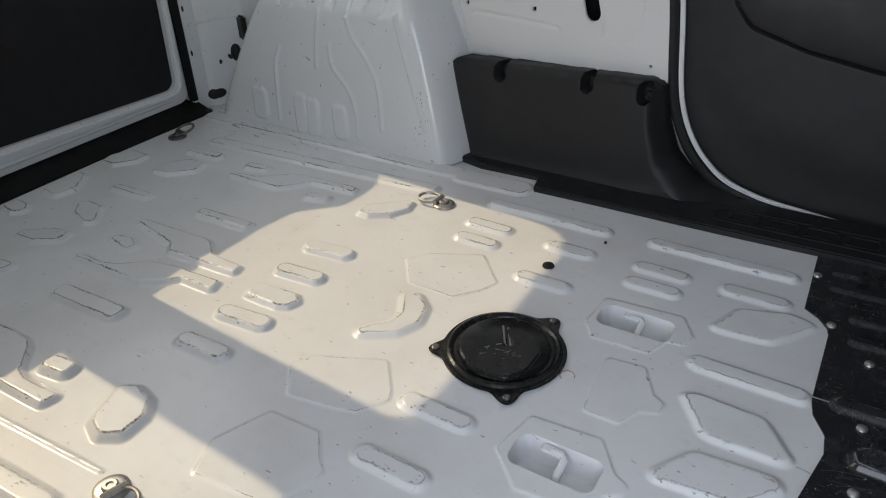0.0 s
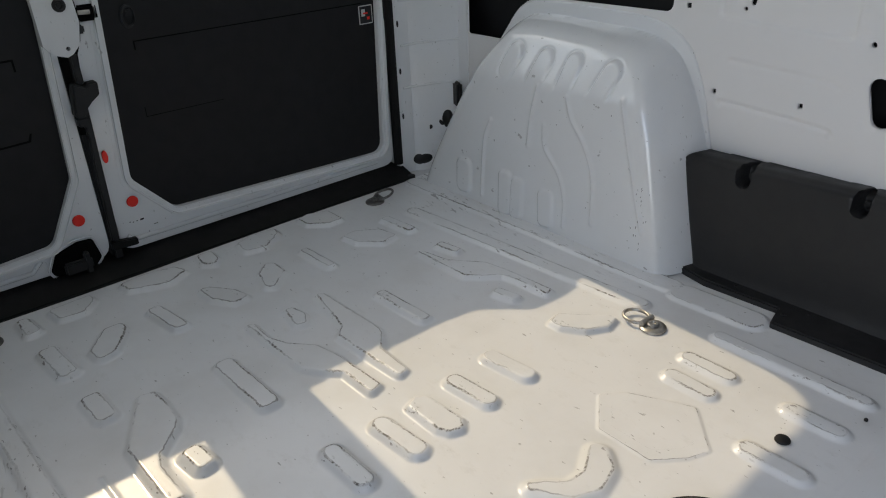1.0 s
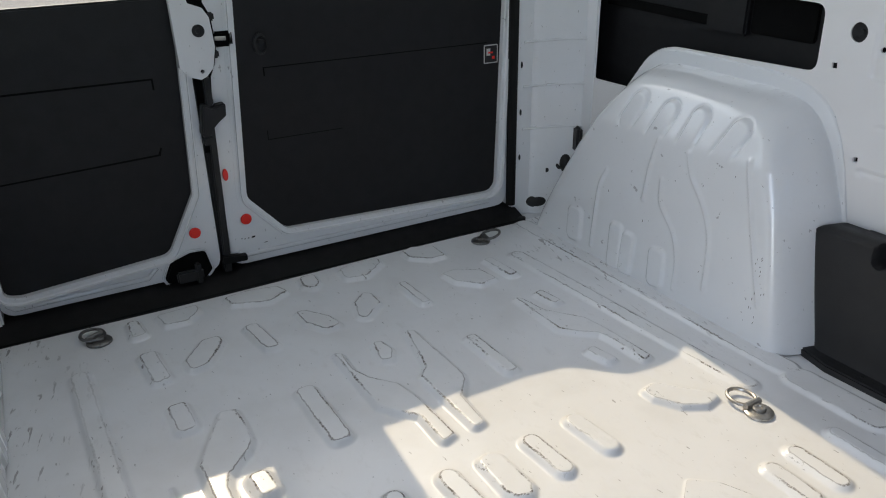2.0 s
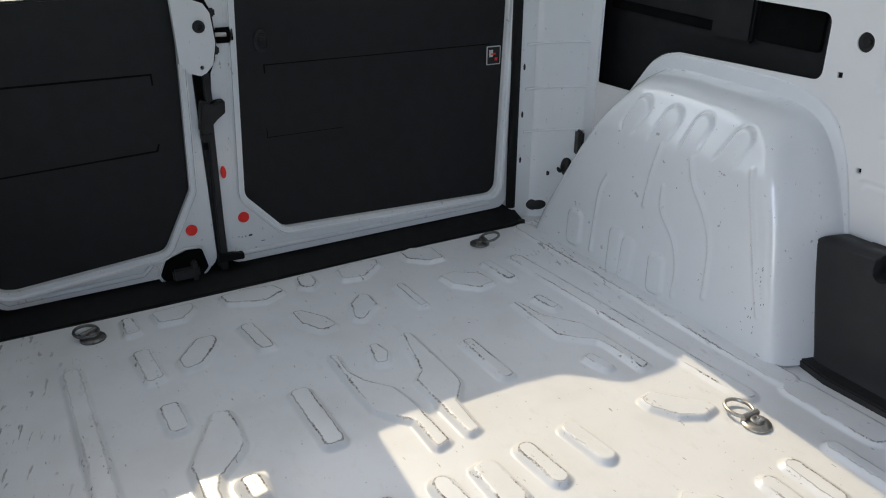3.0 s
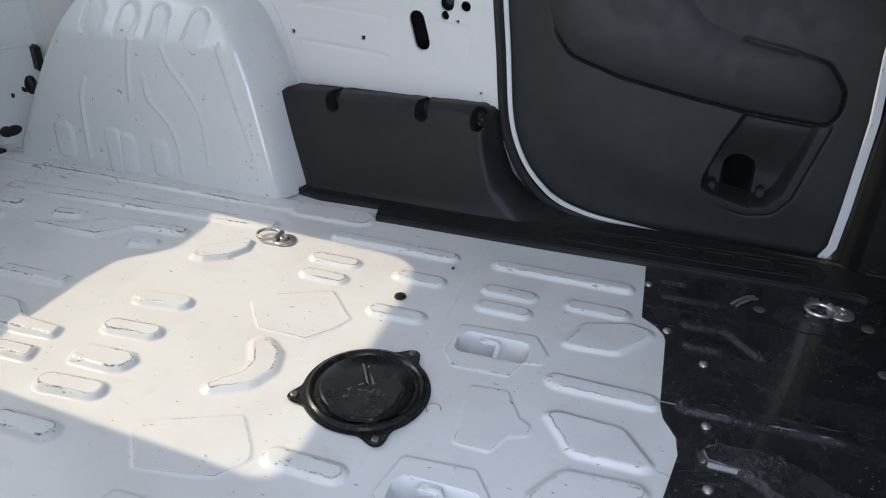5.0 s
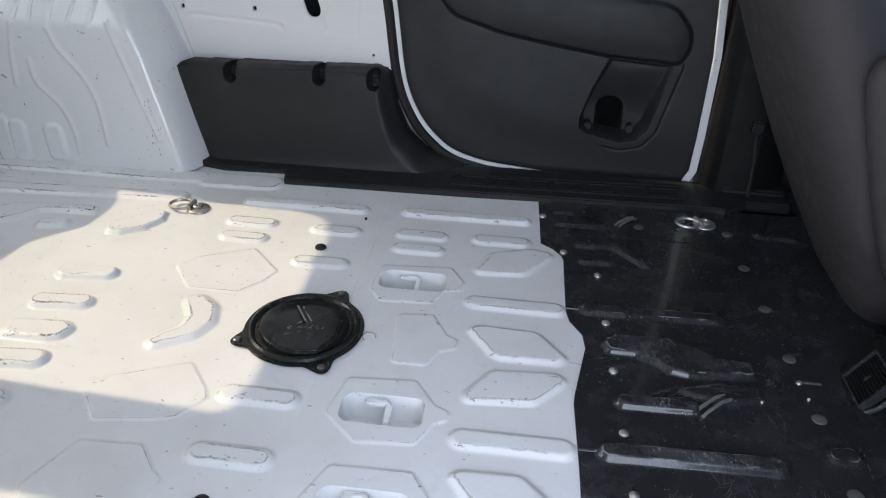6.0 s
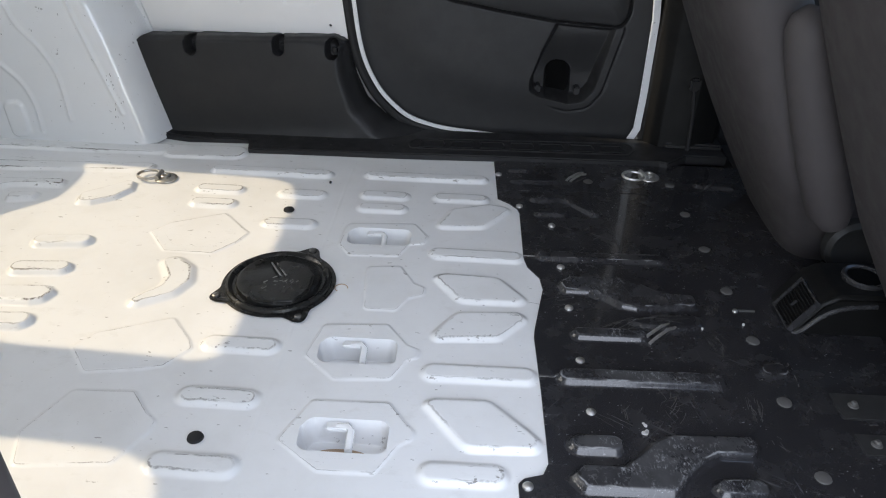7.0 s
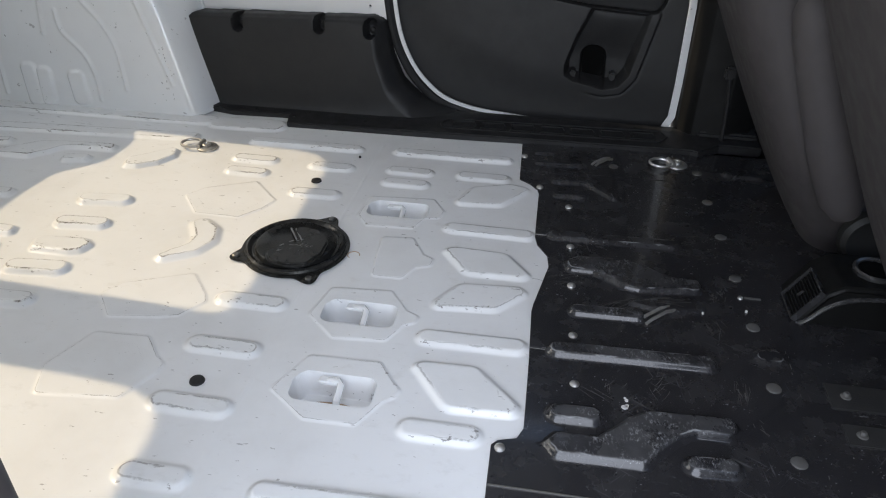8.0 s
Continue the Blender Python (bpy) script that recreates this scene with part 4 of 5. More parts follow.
WIDE_HOLE = rounded([(-0.092, 0.185), (-0.010, 0.092), (0.500, 0.074), (0.566, 0.072), (0.584, 0.55), (0.584, 1.17), (-0.055, 1.17), (-0.068, 0.60)],
                    [0.03, 0.03, 0.0, 0.06, 0.0, 0.05, 0.05, 0.0])
WIDE_PANEL = rounded([(-0.100, 0.180), (-0.012, 0.082), (0.575, 0.062), (0.592, 0.55), (0.592, 0.688), (0.480, 0.702), (0.400, 0.698), (0.318, 0.628), (0.235, 0.617), (-0.078, 0.612)],
                     [0.03, 0.03, 0.06, 0.0, 0.01, 0.05, 0.06, 0.06, 0.05, 0.01])
WIDE_GLASS = rounded([(-0.040, 0.55), (0.552, 0.55), (0.560, 1.182), (-0.040, 1.182)], [0.01, 0.01, 0.09, 0.05])
wide = rear_door(-0.146, 0.598, WIDE_HOLE, WIDE_PANEL, WIDE_GLASS, "white rear door with a black board panel, closed")
NARROW_HOLE = rounded([(-0.205, 0.215), (-0.272, 0.088), (-0.560, 0.066), (-0.590, 0.072), (-0.592, 1.17), (-0.205, 1.17), (-0.185, 0.60)],
                      [0.03, 0.03, 0.03, 0.03, 0.05, 0.05, 0.0])
NARROW_PANEL = rounded([(-0.195, 0.205), (-0.268, 0.076), (-0.595, 0.058), (-0.598, 0.605), (-0.178, 0.612)], [0.03, 0.03, 0.03, 0.01, 0.01])
NARROW_GLASS = rounded([(-0.220, 0.55), (-0.575, 0.55), (-0.575, 1.182), (-0.220, 1.182)], [0.01, 0.01, 0.05, 0.09])
narrow = rear_door(-0.604, -0.168, NARROW_HOLE, NARROW_PANEL, NARROW_GLASS, "narrow white rear door with a black board panel, closed")
for d, spots in ((wide, ((-0.101, 0.137),)), (narrow, ((-0.214, 0.129),))):
    for y, z in spots:
        part("plug", lathe([(0.0125, 0.0), (0.0115, 0.003), (0.006, 0.004), (0, 0.004)], (-0.012, y, z), Matrix.Rotation(radians(90), 4, "Y"), 20), RED, d, "round red plug")
part("seal", box(-0.061, -0.016, -0.1665, -0.1475, -0.02, 1.19, 0.004), RUBBER, wide, "black rubber seal")
part("strip", plate([(-0.164, 0.022), (-0.148, 0.022), (-0.138, 0.455), (-0.151, 0.455)], "x", -0.014, -0.004, edge=0.003), PLASTIC, wide, "black plastic strip")
part("plug", lathe([(0.012, 0.0), (0.011, 0.003), (0, 0.004)], (-0.0125, -0.132, 0.246), Matrix.Rotation(radians(90), 4, "Y") @ Matrix.Diagonal((1.15, 0.5, 1, 1)), 20), RED, wide, "round red plug")
part("foot", plate([(-0.168, 0.066), (-0.112, 0.059), (-0.112, 0.044), (-0.168, 0.046)], "x", -0.012, 0.003, edge=0.002), SILL, wide, "black plastic foot")
for y, z, a, h in ((-0.090, 0.091, 0.0045, 0.0022), (-0.101, 0.0905, 0.0018, 0.0012), (-0.109, 0.0900, 0.0016, 0.0010), (-0.116, 0.0920, 0.0012, 0.0012), (-0.063, 0.072, 0.0050, 0.0007), (-0.002, 0.076, 0.0016, 0.0008)):
    part("paint_chip", plate(rounded([(y - a, z - h), (y + a * 0.8, z - h * 0.7), (y + a, z + h), (y - a * 0.7, z + h * 0.8)], 0.0004, 2), "x", -0.0141, -0.0134), RUBBER, wide)
# near-black block, the striker pocket's shade put into its colour
pocket = part("striker_pocket", box(-0.016, -0.004, -0.117, -0.080, 0.512, 0.542, 0.004), INK, wide, "near-black block standing for the striker pocket")
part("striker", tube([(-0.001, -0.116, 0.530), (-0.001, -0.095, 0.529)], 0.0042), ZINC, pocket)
# grooves are near-black strips on the board, their shade in the colour
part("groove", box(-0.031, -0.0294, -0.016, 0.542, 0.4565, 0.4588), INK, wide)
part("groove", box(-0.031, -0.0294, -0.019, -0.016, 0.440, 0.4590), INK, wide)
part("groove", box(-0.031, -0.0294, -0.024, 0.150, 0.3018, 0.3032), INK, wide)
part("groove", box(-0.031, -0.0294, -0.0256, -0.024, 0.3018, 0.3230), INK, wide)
part("recess", plate(circle(-0.019, 0.507, 0.016, 24, 0.95, 1.45), "x", -0.030, -0.024, [circle(-0.017, 0.507, 0.011, 24, 0.95, 1.5)], 0.002), PLASTIC, wide, "oval finger recess")
part("catch", box(-0.030, -0.021, -0.026, -0.008, 0.508, 0.520, 0.003), RUBBER, wide)
stick = part("sticker", plate(rounded([(0.534, 0.407), (0.574, 0.407), (0.574, 0.452), (0.534, 0.452)], 0.003), "x", -0.030, -0.0288), STICKER, wide, "small white warning sticker")
for y0, y1, z0, z1, mat in ((0.5365, 0.5715, 0.4095, 0.4495, RUBBER), (0.541, 0.552, 0.426, 0.443, STICKER), (0.557, 0.565, 0.417, 0.424, RED), (0.546, 0.560, 0.431, 0.435, RED)):
    part("mark", box(-0.0288, -0.0284 + 0.0003 * (mat is RED) + 0.0002 * (mat is STICKER), y0, y1, z0, z1), mat, stick)
# latch plate, lever and lower lock of the narrow door
LATCH = rounded([(-0.178, 0.462), (-0.154, 0.454), (-0.143, 0.459), (-0.128, 0.474), (-0.119, 0.515), (-0.121, 0.548), (-0.123, 0.572), (-0.134, 0.590), (-0.160, 0.600), (-0.180, 0.70), (-0.195, 0.70), (-0.192, 0.48)], 0.006)
part("latch_plate", plate(LATCH, "x", -0.013, 0.005, [circle(-0.147, 0.548, 0.009), circle(-0.150, 0.470, 0.004, 10)], 0.003), PAINT, narrow)
# near-black plate paints the shade between the door leaves
part("latch_gap_shade", plate([(-0.166, 0.30), (-0.150, 0.30), (-0.137, 0.40), (-0.132, 0.455), (-0.121, 0.478), (-0.113, 0.515), (-0.116, 0.572), (-0.128, 0.598), (-0.128, 0.70), (-0.166, 0.70)], "x", -0.0145, -0.0118), INK, narrow, "near-black plate standing for the shaded gap between the doors")
for z in (0.500, 0.572):
    part("latch_stop", box(-0.012, 0.002, -0.124, -0.112, z - 0.008, z + 0.008, 0.003), RUBBER, narrow)
part("bush", lathe([(0.0125, 0.0), (0.012, 0.004), (0.006, 0.004), (0.005, 0.001), (0, 0.001)], (0.003, -0.147, 0.548), Matrix.Rotation(radians(90), 4, "Y"), 20), RUBBER, narrow)
part("lever", plate(rounded([(-0.172, 0.344), (-0.156, 0.336), (-0.150, 0.349), (-0.134, 0.365), (-0.117, 0.377), (-0.115, 0.404), (-0.134, 0.402), (-0.140, 0.396), (-0.163, 0.408)], 0.006), "x", -0.012, 0.012, edge=0.004), RUBBER, narrow, "black release lever")
part("lever_stem", box(-0.012, 0.006, -0.152, -0.138, 0.400, 0.460, 0.003), RUBBER, narrow)
part("lever_foot", box(-0.012, 0.010, -0.170, -0.147, 0.320, 0.340, 0.004), PLASTIC, narrow)
# near-black plate in place of the lock's dark opening
lock = part("lower_lock", plate(rounded([(-0.292, 0.040), (-0.276, 0.074), (-0.232, 0.088), (-0.200, 0.086), (-0.190, 0.040), (-0.205, 0.024), (-0.285, 0.026)], 0.010), "x", -0.013, -0.002, edge=0.004), INK, narrow, "near-black plate standing for the dark lock pocket")
part("lock_rim", plate(offset(rounded([(-0.292, 0.040), (-0.276, 0.074), (-0.232, 0.088), (-0.200, 0.086), (-0.190, 0.040), (-0.205, 0.024), (-0.285, 0.026)], 0.010), 0.006), "x", -0.0135, -0.005,
     [rounded([(-0.292, 0.040), (-0.276, 0.074), (-0.232, 0.088), (-0.200, 0.086), (-0.190, 0.040), (-0.205, 0.024), (-0.285, 0.026)], 0.010)], 0.003), PAINT, narrow)
part("bolt_block", box(-0.004, 0.010, -0.268, -0.212, 0.026, 0.052, 0.004), PLASTIC, narrow)
part("bolt_block", box(-0.004, 0.012, -0.228, -0.216, 0.018, 0.066, 0.003), PLASTIC, narrow)
part("groove", box(-0.031, -0.0294, -0.560, -0.241, 0.4575, 0.4612), INK, narrow)
part("groove", box(-0.031, -0.0294, -0.2445, -0.241, 0.438, 0.4575), INK, narrow)
part("groove", plate([(-0.560, 0.292), (-0.560, 0.295), (-0.256, 0.3075), (-0.250, 0.321), (-0.247, 0.320), (-0.252, 0.304)], "x", -0.031, -0.0294), INK, narrow)
for d, y0, z0, y1, z1 in ((wide, -0.128, 0.052, 0.560, 0.050), (narrow, -0.590, 0.046, -0.304, 0.048)):
    part("crease", tube([(-0.0135, y0, z0 + 0.012), (-0.0135, y0 + 0.012, z0), (-0.0135, (y0 + y1) / 2, (z0 + z1) / 2), (-0.0135, y1 - 0.02, z1), (-0.0135, y1, z1 + 0.02)], 0.0055, n=10), PAINT, d)
part("seal", tube([(-0.005, 0.606, 0.03), (-0.002, 0.603, 0.3), (-0.002, 0.602, 1.18)], 0.013), SILL, wide, "black rubber seal")

# ---- far lower trim and sill ----
trim = thing("side_trim_panel", (1.08, 0.72, 0.0), "black grained plastic lower side trim with clip recesses", "trim panel")
FACE = rounded([(0.852, -0.02), (0.790, 0.208), (0.812, 0.227), (1.258, 0.240), (1.284, 0.224), (1.296, 0.150), (1.322, 0.085), (1.372, 0.040), (1.46, 0.016), (1.46, -0.02)],
               [0, 0.012, 0.016, 0.02, 0.012, 0.05, 0.05, 0.06, 0, 0], 5)
CLIPS = ((0.924, 0.218), (1.129, 0.224), (1.252, 0.219))


def trim_depth(x, z):
    d = -d_polygon(x, z, FACE)
    roll = np.interp(x, [0.80, 1.20, 1.30, 1.46], [0.016, 0.020, 0.045, 0.050])
    side = 0.045 * (1 - smooth01((x - 0.850 + 0.277 * z - 0.012) / 0.030))
    deep = side * smooth01(d / 0.002) + (0.080 - side) * np.sqrt(np.clip(1 - (1 - np.clip(d / roll, 0, 1)) ** 2, 0, 1))
    deep = deep + 0.022 * np.exp(-np.clip(z, 0, 1) / 0.014) * smooth01(d / 0.03) - 0.02 * np.clip(z / 0.25, 0, 1) ** 2 * smooth01(d / 0.01)
    for cx, cz in CLIPS:
        deep = deep - 0.042 * smooth01(0.5 - d_capsule(x, z, cx, cz - 0.020, cx, cz - 0.001, 0.012) / 0.006)
    return np.maximum(deep, 0.0), np.zeros(x.shape)


link("body", sheet(np.arange(0.80, 1.47, 0.0022), np.arange(0.004, 0.27, 0.0022), trim_depth, lambda x, z, h: (x, 0.772 - h, z + 0.20 * h * np.clip(z / 0.2, 0, 1)),
                   lambda x, z: d_polygon(x, z, FACE) < 0.004), PLASTIC, trim)
for cx, cz in CLIPS:
    part("clip", lathe([(0.008, 0.0), (0.007, 0.006), (0.003, 0.008), (0, 0.008)], (cx + 0.001, 0.745, cz - 0.010), Matrix.Rotation(radians(90), 4, "X"), 14), RUBBER, trim)
for k, x in enumerate((0.96, 1.10, 1.24)):
    part("screw", lathe([(0.004, 0.0), (0.003, 0.002), (0, 0.002)], (x, 0.672, 0.013), None, 10), RUBBER, trim)
far_sill = part("door_sill", plate(rounded([(0.838, 0.668), (0.905, 0.652), (1.052, 0.655), (1.064, 0.603), (1.636, 0.619), (2.020, 0.628), (2.037, 0.622), (2.090, 0.670), (2.185, 0.668), (2.185, 0.757), (0.88, 0.757)], 0.004, 2), "z", -0.01, 0.014, edge=0.004), PLASTIC)
tagged(far_sill, "black plastic door sill with a ribbed tread", "sill", kind="structure")
part("tread", plate(rounded([(1.440, 0.640), (1.955, 0.655), (1.975, 0.690), (1.962, 0.724), (1.446, 0.700), (1.430, 0.670)], 0.012), "z", 0.0135, 0.0170,
             [rounded([(1.446, 0.645), (1.950, 0.660), (1.968, 0.690), (1.957, 0.718), (1.450, 0.695), (1.437, 0.670)], 0.010)], 0.001), PLASTIC, far_sill)
part("step", plate(rounded([(2.035, 0.757), (2.045, 0.706), (2.180, 0.702), (2.180, 0.757)], 0.008), "z", 0.012, 0.028, edge=0.005), PLASTIC, far_sill)
for k in range(7):
    x = 1.458 + 0.071 * k
    y = 0.653 + 0.0023 * k * 0.9
    part("tread_cell", plate(rounded([(x, y), (x + 0.058, y + 0.002), (x + 0.064, y + 0.020), (x + 0.058, y + 0.040), (x, y + 0.038), (x + 0.008, y + 0.020)], 0.004, 3), "z", 0.0135, 0.0165,
         [offset(rounded([(x, y), (x + 0.058, y + 0.002), (x + 0.064, y + 0.020), (x + 0.058, y + 0.040), (x, y + 0.038), (x + 0.008, y + 0.020)], 0.004, 3), -0.003)], 0.0008), PLASTIC, far_sill)
for x, y in ((1.07, 0.640), (1.25, 0.645), (1.40, 0.655), (1.62, 0.735), (1.90, 0.735)):
    part("screw", lathe([(0.005, 0.0), (0.004, 0.002), (0, 0.002)], (x, y, 0.0135), None, 10), RUBBER, far_sill)
# sliding door on the far side, closed
RIM = [(1.225, 1.15), (1.262, 0.60), (1.280, 0.36), (1.300, 0.200), (1.330, 0.110), (1.400, 0.055), (1.50, 0.020), (1.60, 0.008), (1.975, 0.004), (1.992, 0.30), (1.975, 0.60), (1.95, 1.15)]
door = thing("sliding_door", (1.63, 0.80, 0.0), "closed sliding door with charcoal grey moulded trim", "door")
outer = [(1.24, -0.02), (2.02, -0.02), (2.02, 1.2), (1.24, 1.2)]
part("skin", plate(outer, "y", 0.880, 0.900), PAINT, door, "white painted outer skin")
EDGE = glide([(1.232, 1.15), (1.258, 0.75), (1.271, 0.599), (1.281, 0.467), (1.295, 0.353), (1.308, 0.235), (1.324, 0.170), (1.351, 0.115), (1.385, 0.074), (1.430, 0.040), (1.505, 0.017), (1.605, 0.006), (1.66, 0.000)])
part("backing", plate(rounded(RIM, 0.02, 3), "y", 0.868, 0.874), DARK, door)
part("edge", ribbon(EDGE, 0.0095, 0.772, 0.763), PAINT, door, "white painted door edge")
part("edge", ribbon([(1.972, 0.004), (1.986, 0.035), (1.988, 0.12), (1.986, 0.30), (1.974, 0.42), (1.968, 0.60), (1.95, 1.15)], 0.017, 0.772, 0.764), PAINT, door, "white painted door edge")
DTRIM = [(1.258, 1.15), (1.292, 0.60), (1.312, 0.34), (1.324, 0.215), (1.350, 0.140), (1.400, 0.085), (1.50, 0.030), (1.60, 0.008), (1.962, 0.006), (1.976, 0.30), (1.962, 0.60), (1.935, 1.15)]
BOARD_LINE = offset(rounded(DTRIM, 0.03, 4), 0.034)
RECESS = rounded([(1.764, 0.284), (1.735, 0.213), (1.714, 0.140), (1.716, 0.111), (1.740, 0.098), (1.812, 0.085), (1.850, 0.093), (1.872, 0.124), (1.906, 0.276)],
                 [0.008, 0.05, 0.02, 0.015, 0.02, 0.02, 0.02, 0.03, 0.008])
REST = rounded([(1.345, 0.60), (1.360, 0.465), (1.384, 0.396), (1.419, 0.355), (1.525, 0.322), (1.640, 0.302), (1.764, 0.284), (1.915, 0.276), (1.930, 0.305), (1.927, 0.347),
                (1.889, 0.392), (1.818, 0.410), (1.716, 0.428), (1.660, 0.448), (1.632, 0.481), (1.56, 0.62)], 0.045, 5)
LOWER = rounded([(1.31, 0.50), (1.335, 0.20), (1.42, 0.105), (1.56, 0.052), (1.80, 0.020), (2.08, 0.010), (2.08, 0.50)], [0, 0.1, 0.1, 0.05, 0.03, 0.0, 0], 5)


def door_depth(x, z):
    d = -d_polygon(x, z, BOARD_LINE)
    deep = 0.016 * smooth01(d / 0.008)
    deep = deep + 0.008 * smooth01(-d_polygon(x, z, LOWER) / 0.110)
    rest = -d_polygon(x, z, REST)
    low = smooth01((0.40 - z) / 0.06 + 0.35)
    deep = deep + 0.011 * (1 - (1 - np.clip(rest / 0.060, 0, 1)) ** 2) - 0.015 * low * np.exp(-(rest / 0.0026) ** 2)
    pit = -d_polygon(x, z, RECESS)
    lip = smooth01((x - 1.76) / 0.06) * smooth01((0.30 - z) / 0.05)
    deep = deep + 0.006 * lip * smooth01((pit + 0.020) / 0.006) - 0.0016 * np.exp(-((pit + 0.021) / 0.003) ** 2) * lip
    floor_of_pit = 0.020 + 0.034 * smooth01((0.27 - z) / 0.13)
    deep = deep - floor_of_pit * smooth01(pit / 0.014)
    well = d_capsule(x, z, 1.788, 0.060, 1.784, 0.150, 0.031)
    deep = deep - 0.028 * smooth01(-well / 0.006 + 0.2) * smooth01(pit / 0.010)
    deep = deep - 0.004 * np.exp(-(d_capsule(x, z, 1.737, 0.420, 1.829, 0.404, 0.0) / 0.004) ** 2)
    return deep, np.zeros(x.shape)


link("trim_board", sheet(np.arange(1.242, 1.99, 0.0017), np.arange(-0.045, 0.62, 0.0017), door_depth, lambda x, z, h: (x, 0.806 - h, z),
                         lambda x, z: d_polygon(x, z, BOARD_LINE) < 0.003), TRIM, door)
# added near-black plate: the well's shade is put into its colour
part("pocket_shade", plate(slot(1.787, 0.112, 1.784, 0.150, 0.027), "y", 0.850, 0.853), INK, door, "near-black plate standing for the shade in the pocket well")
for x in (1.738, 1.834):
    part("lug", box(x - 0.007, x + 0.007, 0.806, 0.845, 0.100, 0.120, 0.003), TRIM, door, "small moulded lug")
SEAL = [(x - 0.016, 0.768, z - 0.010 * min(1, max(0, (0.25 - z) / 0.2))) for x, z in EDGE]
tagged(part("door_seal", tube(SEAL[:-6], 0.011), RUBBER), "black rubber seal round the door opening", "seal", kind="structure")
# front door pillar
tagged(part("pillar_middle_left", plate(rounded([(1.995, 0.80), (1.998, 0.745), (2.03, 0.715), (2.10, 0.705), (2.16, 0.72), (2.2, 0.80)], 0.01, 3), "z", 0.0, 1.2, edge=0.004), SILL), "black plastic middle pillar trim", "pillar", kind="structure")
# near door opening: jamb with seal
jamb = part("pillar_near", plate(rounded([(1.30, -0.86), (1.365, -0.85), (1.352, -0.78), (1.30, -0.76)], 0.01, 3), "z", -0.02, 1.22, edge=0.004), PAINT)
tagged(jamb, "white painted edge of the open side doorway", "pillar", kind="structure")
tagged(part("near_seal", tube([(1.343, -0.700, 0.0), (1.343, -0.698, 0.4), (1.335, -0.70, 1.2)], 0.014, n=28), SEAL_RUBBER), "dark rubber seal of the open doorway", "seal", kind="structure")
near_sill = part("near_door_sill", box(1.30, 2.14, -0.80, -0.62, -0.03, 0.012, 0.004), PLASTIC)
tagged(near_sill, "black plastic sill of the open doorway", "sill", kind="structure")

# ---- tie-down rings ----
def tie_down(x, y, turn, label, reach=0.036, lift=0.0, mat=None):
    """A bolted round plate with a loose ring; reach: how far the ring lies from the plate, lift: its tilt."""
    mat = mat or ZINC
    t = thing("tie_down_ring", (x, y, 0), label, "tie-down ring", "tie-down rings")
    c, s = math.cos(radians(turn)), math.sin(radians(turn))
    part("base", lathe([(0.024, 0.0), (0.0235, 0.003), (0.020, 0.005), (0.014, 0.006), (0, 0.006)], (x, y, 0.001), n=28), mat, t)
    part("bolt", lathe([(0.011, 0.006), (0.011, 0.009), (0.009, 0.011), (0.005, 0.011), (0.004, 0.009), (0, 0.009)], (x, y, 0.001), n=20), mat, t)
    pts = []
    for k in range(28):
        a = 2 * math.pi * k / 28
        u, v = -reach + 0.024 * math.cos(a), 0.021 * math.sin(a)
        pts.append((x + u * c - v * s, y + u * s + v * c, 0.0095 + lift * (0.024 - reach - u)))
    part("ring", tube(pts, 0.0032, True, 8), mat, t)
    part("strap", tube([(x - 0.014 * c + 0.017 * s, y - 0.014 * s - 0.017 * c, 0.010), (x - 0.014 * c - 0.017 * s, y - 0.014 * s + 0.017 * c, 0.010)], 0.0055, n=8), mat, t)
    return t


tie_down(0.924, 0.458, 0, "zinc tie-down ring bolted to the white floor")
tie_down(0.108, 0.440, 262, "dull tie-down plate with a ring near the rear sill", 0.026, 0.25, STEEL)
tie_down(0.124, -0.446, 28, "dull tie-down plate with a ring near the rear sill", 0.020, 0.04, STEEL)
tie_down(0.955, -0.402, 165, "zinc tie-down ring bolted to the sunlit floor")
tie_down(1.985, 0.570, 20, "bright zinc tie-down ring bolted to the black floor panel", 0.040, 0.05, BRIGHT)

# ---- black access cover ----
CX, CY = 1.262, 0.092
cover = thing("access_cover", (CX, CY, 0), "round black painted access cover with three bolted ears", "access cover")
ears = [(1.167, 0.042), (1.300, 0.194), (1.317, -0.004)]


def cover_outline(radius=0.098, root=0.068, tip=0.0125):
    """A disc with an ear drawn out to each bolt."""
    out = []
    for k in range(144):
        a = 2 * math.pi * k / 144
        far = radius
        for ex, ey in ears:
            reach = math.hypot(ex - CX, ey - CY)
            gap = a - math.atan2(ey - CY, ex - CX)
            for i in range(31):
                s = i / 30
                rho = root + (tip - root) * s
                across = s * reach * math.sin(gap)
                if abs(across) < rho:
                    far = max(far, s * reach * math.cos(gap) + math.sqrt(rho * rho - across * across))
        out.append(far)
    for _ in range(2):
        out = [(out[k - 1] + 2 * out[k] + out[(k + 1) % 144]) / 4 for k in range(144)]
    return [(CX + r * math.cos(2 * math.pi * k / 144), CY + r * math.sin(2 * math.pi * k / 144)) for k, r in enumerate(out)]


part("flange", plate(cover_outline(), "z", 0.001, 0.0055, edge=0.0015), GLOSS, cover)
part("dome", lathe([(0.092, 0.004), (0.090, 0.010), (0.086, 0.012), (0.082, 0.010), (0.079, 0.006), (0.074, 0.006), (0.071, 0.013), (0.066, 0.016), (0, 0.017)], (CX, CY, 0), n=64), GLOSS, cover)
BOSS = [(1.222, 0.040), (1.240, 0.012), (1.270, 0.006), (1.308, 0.012), (1.326, 0.050), (1.326, 0.090), (1.304, 0.122), (1.262, 0.132), (1.250, 0.118), (1.274, 0.082)]
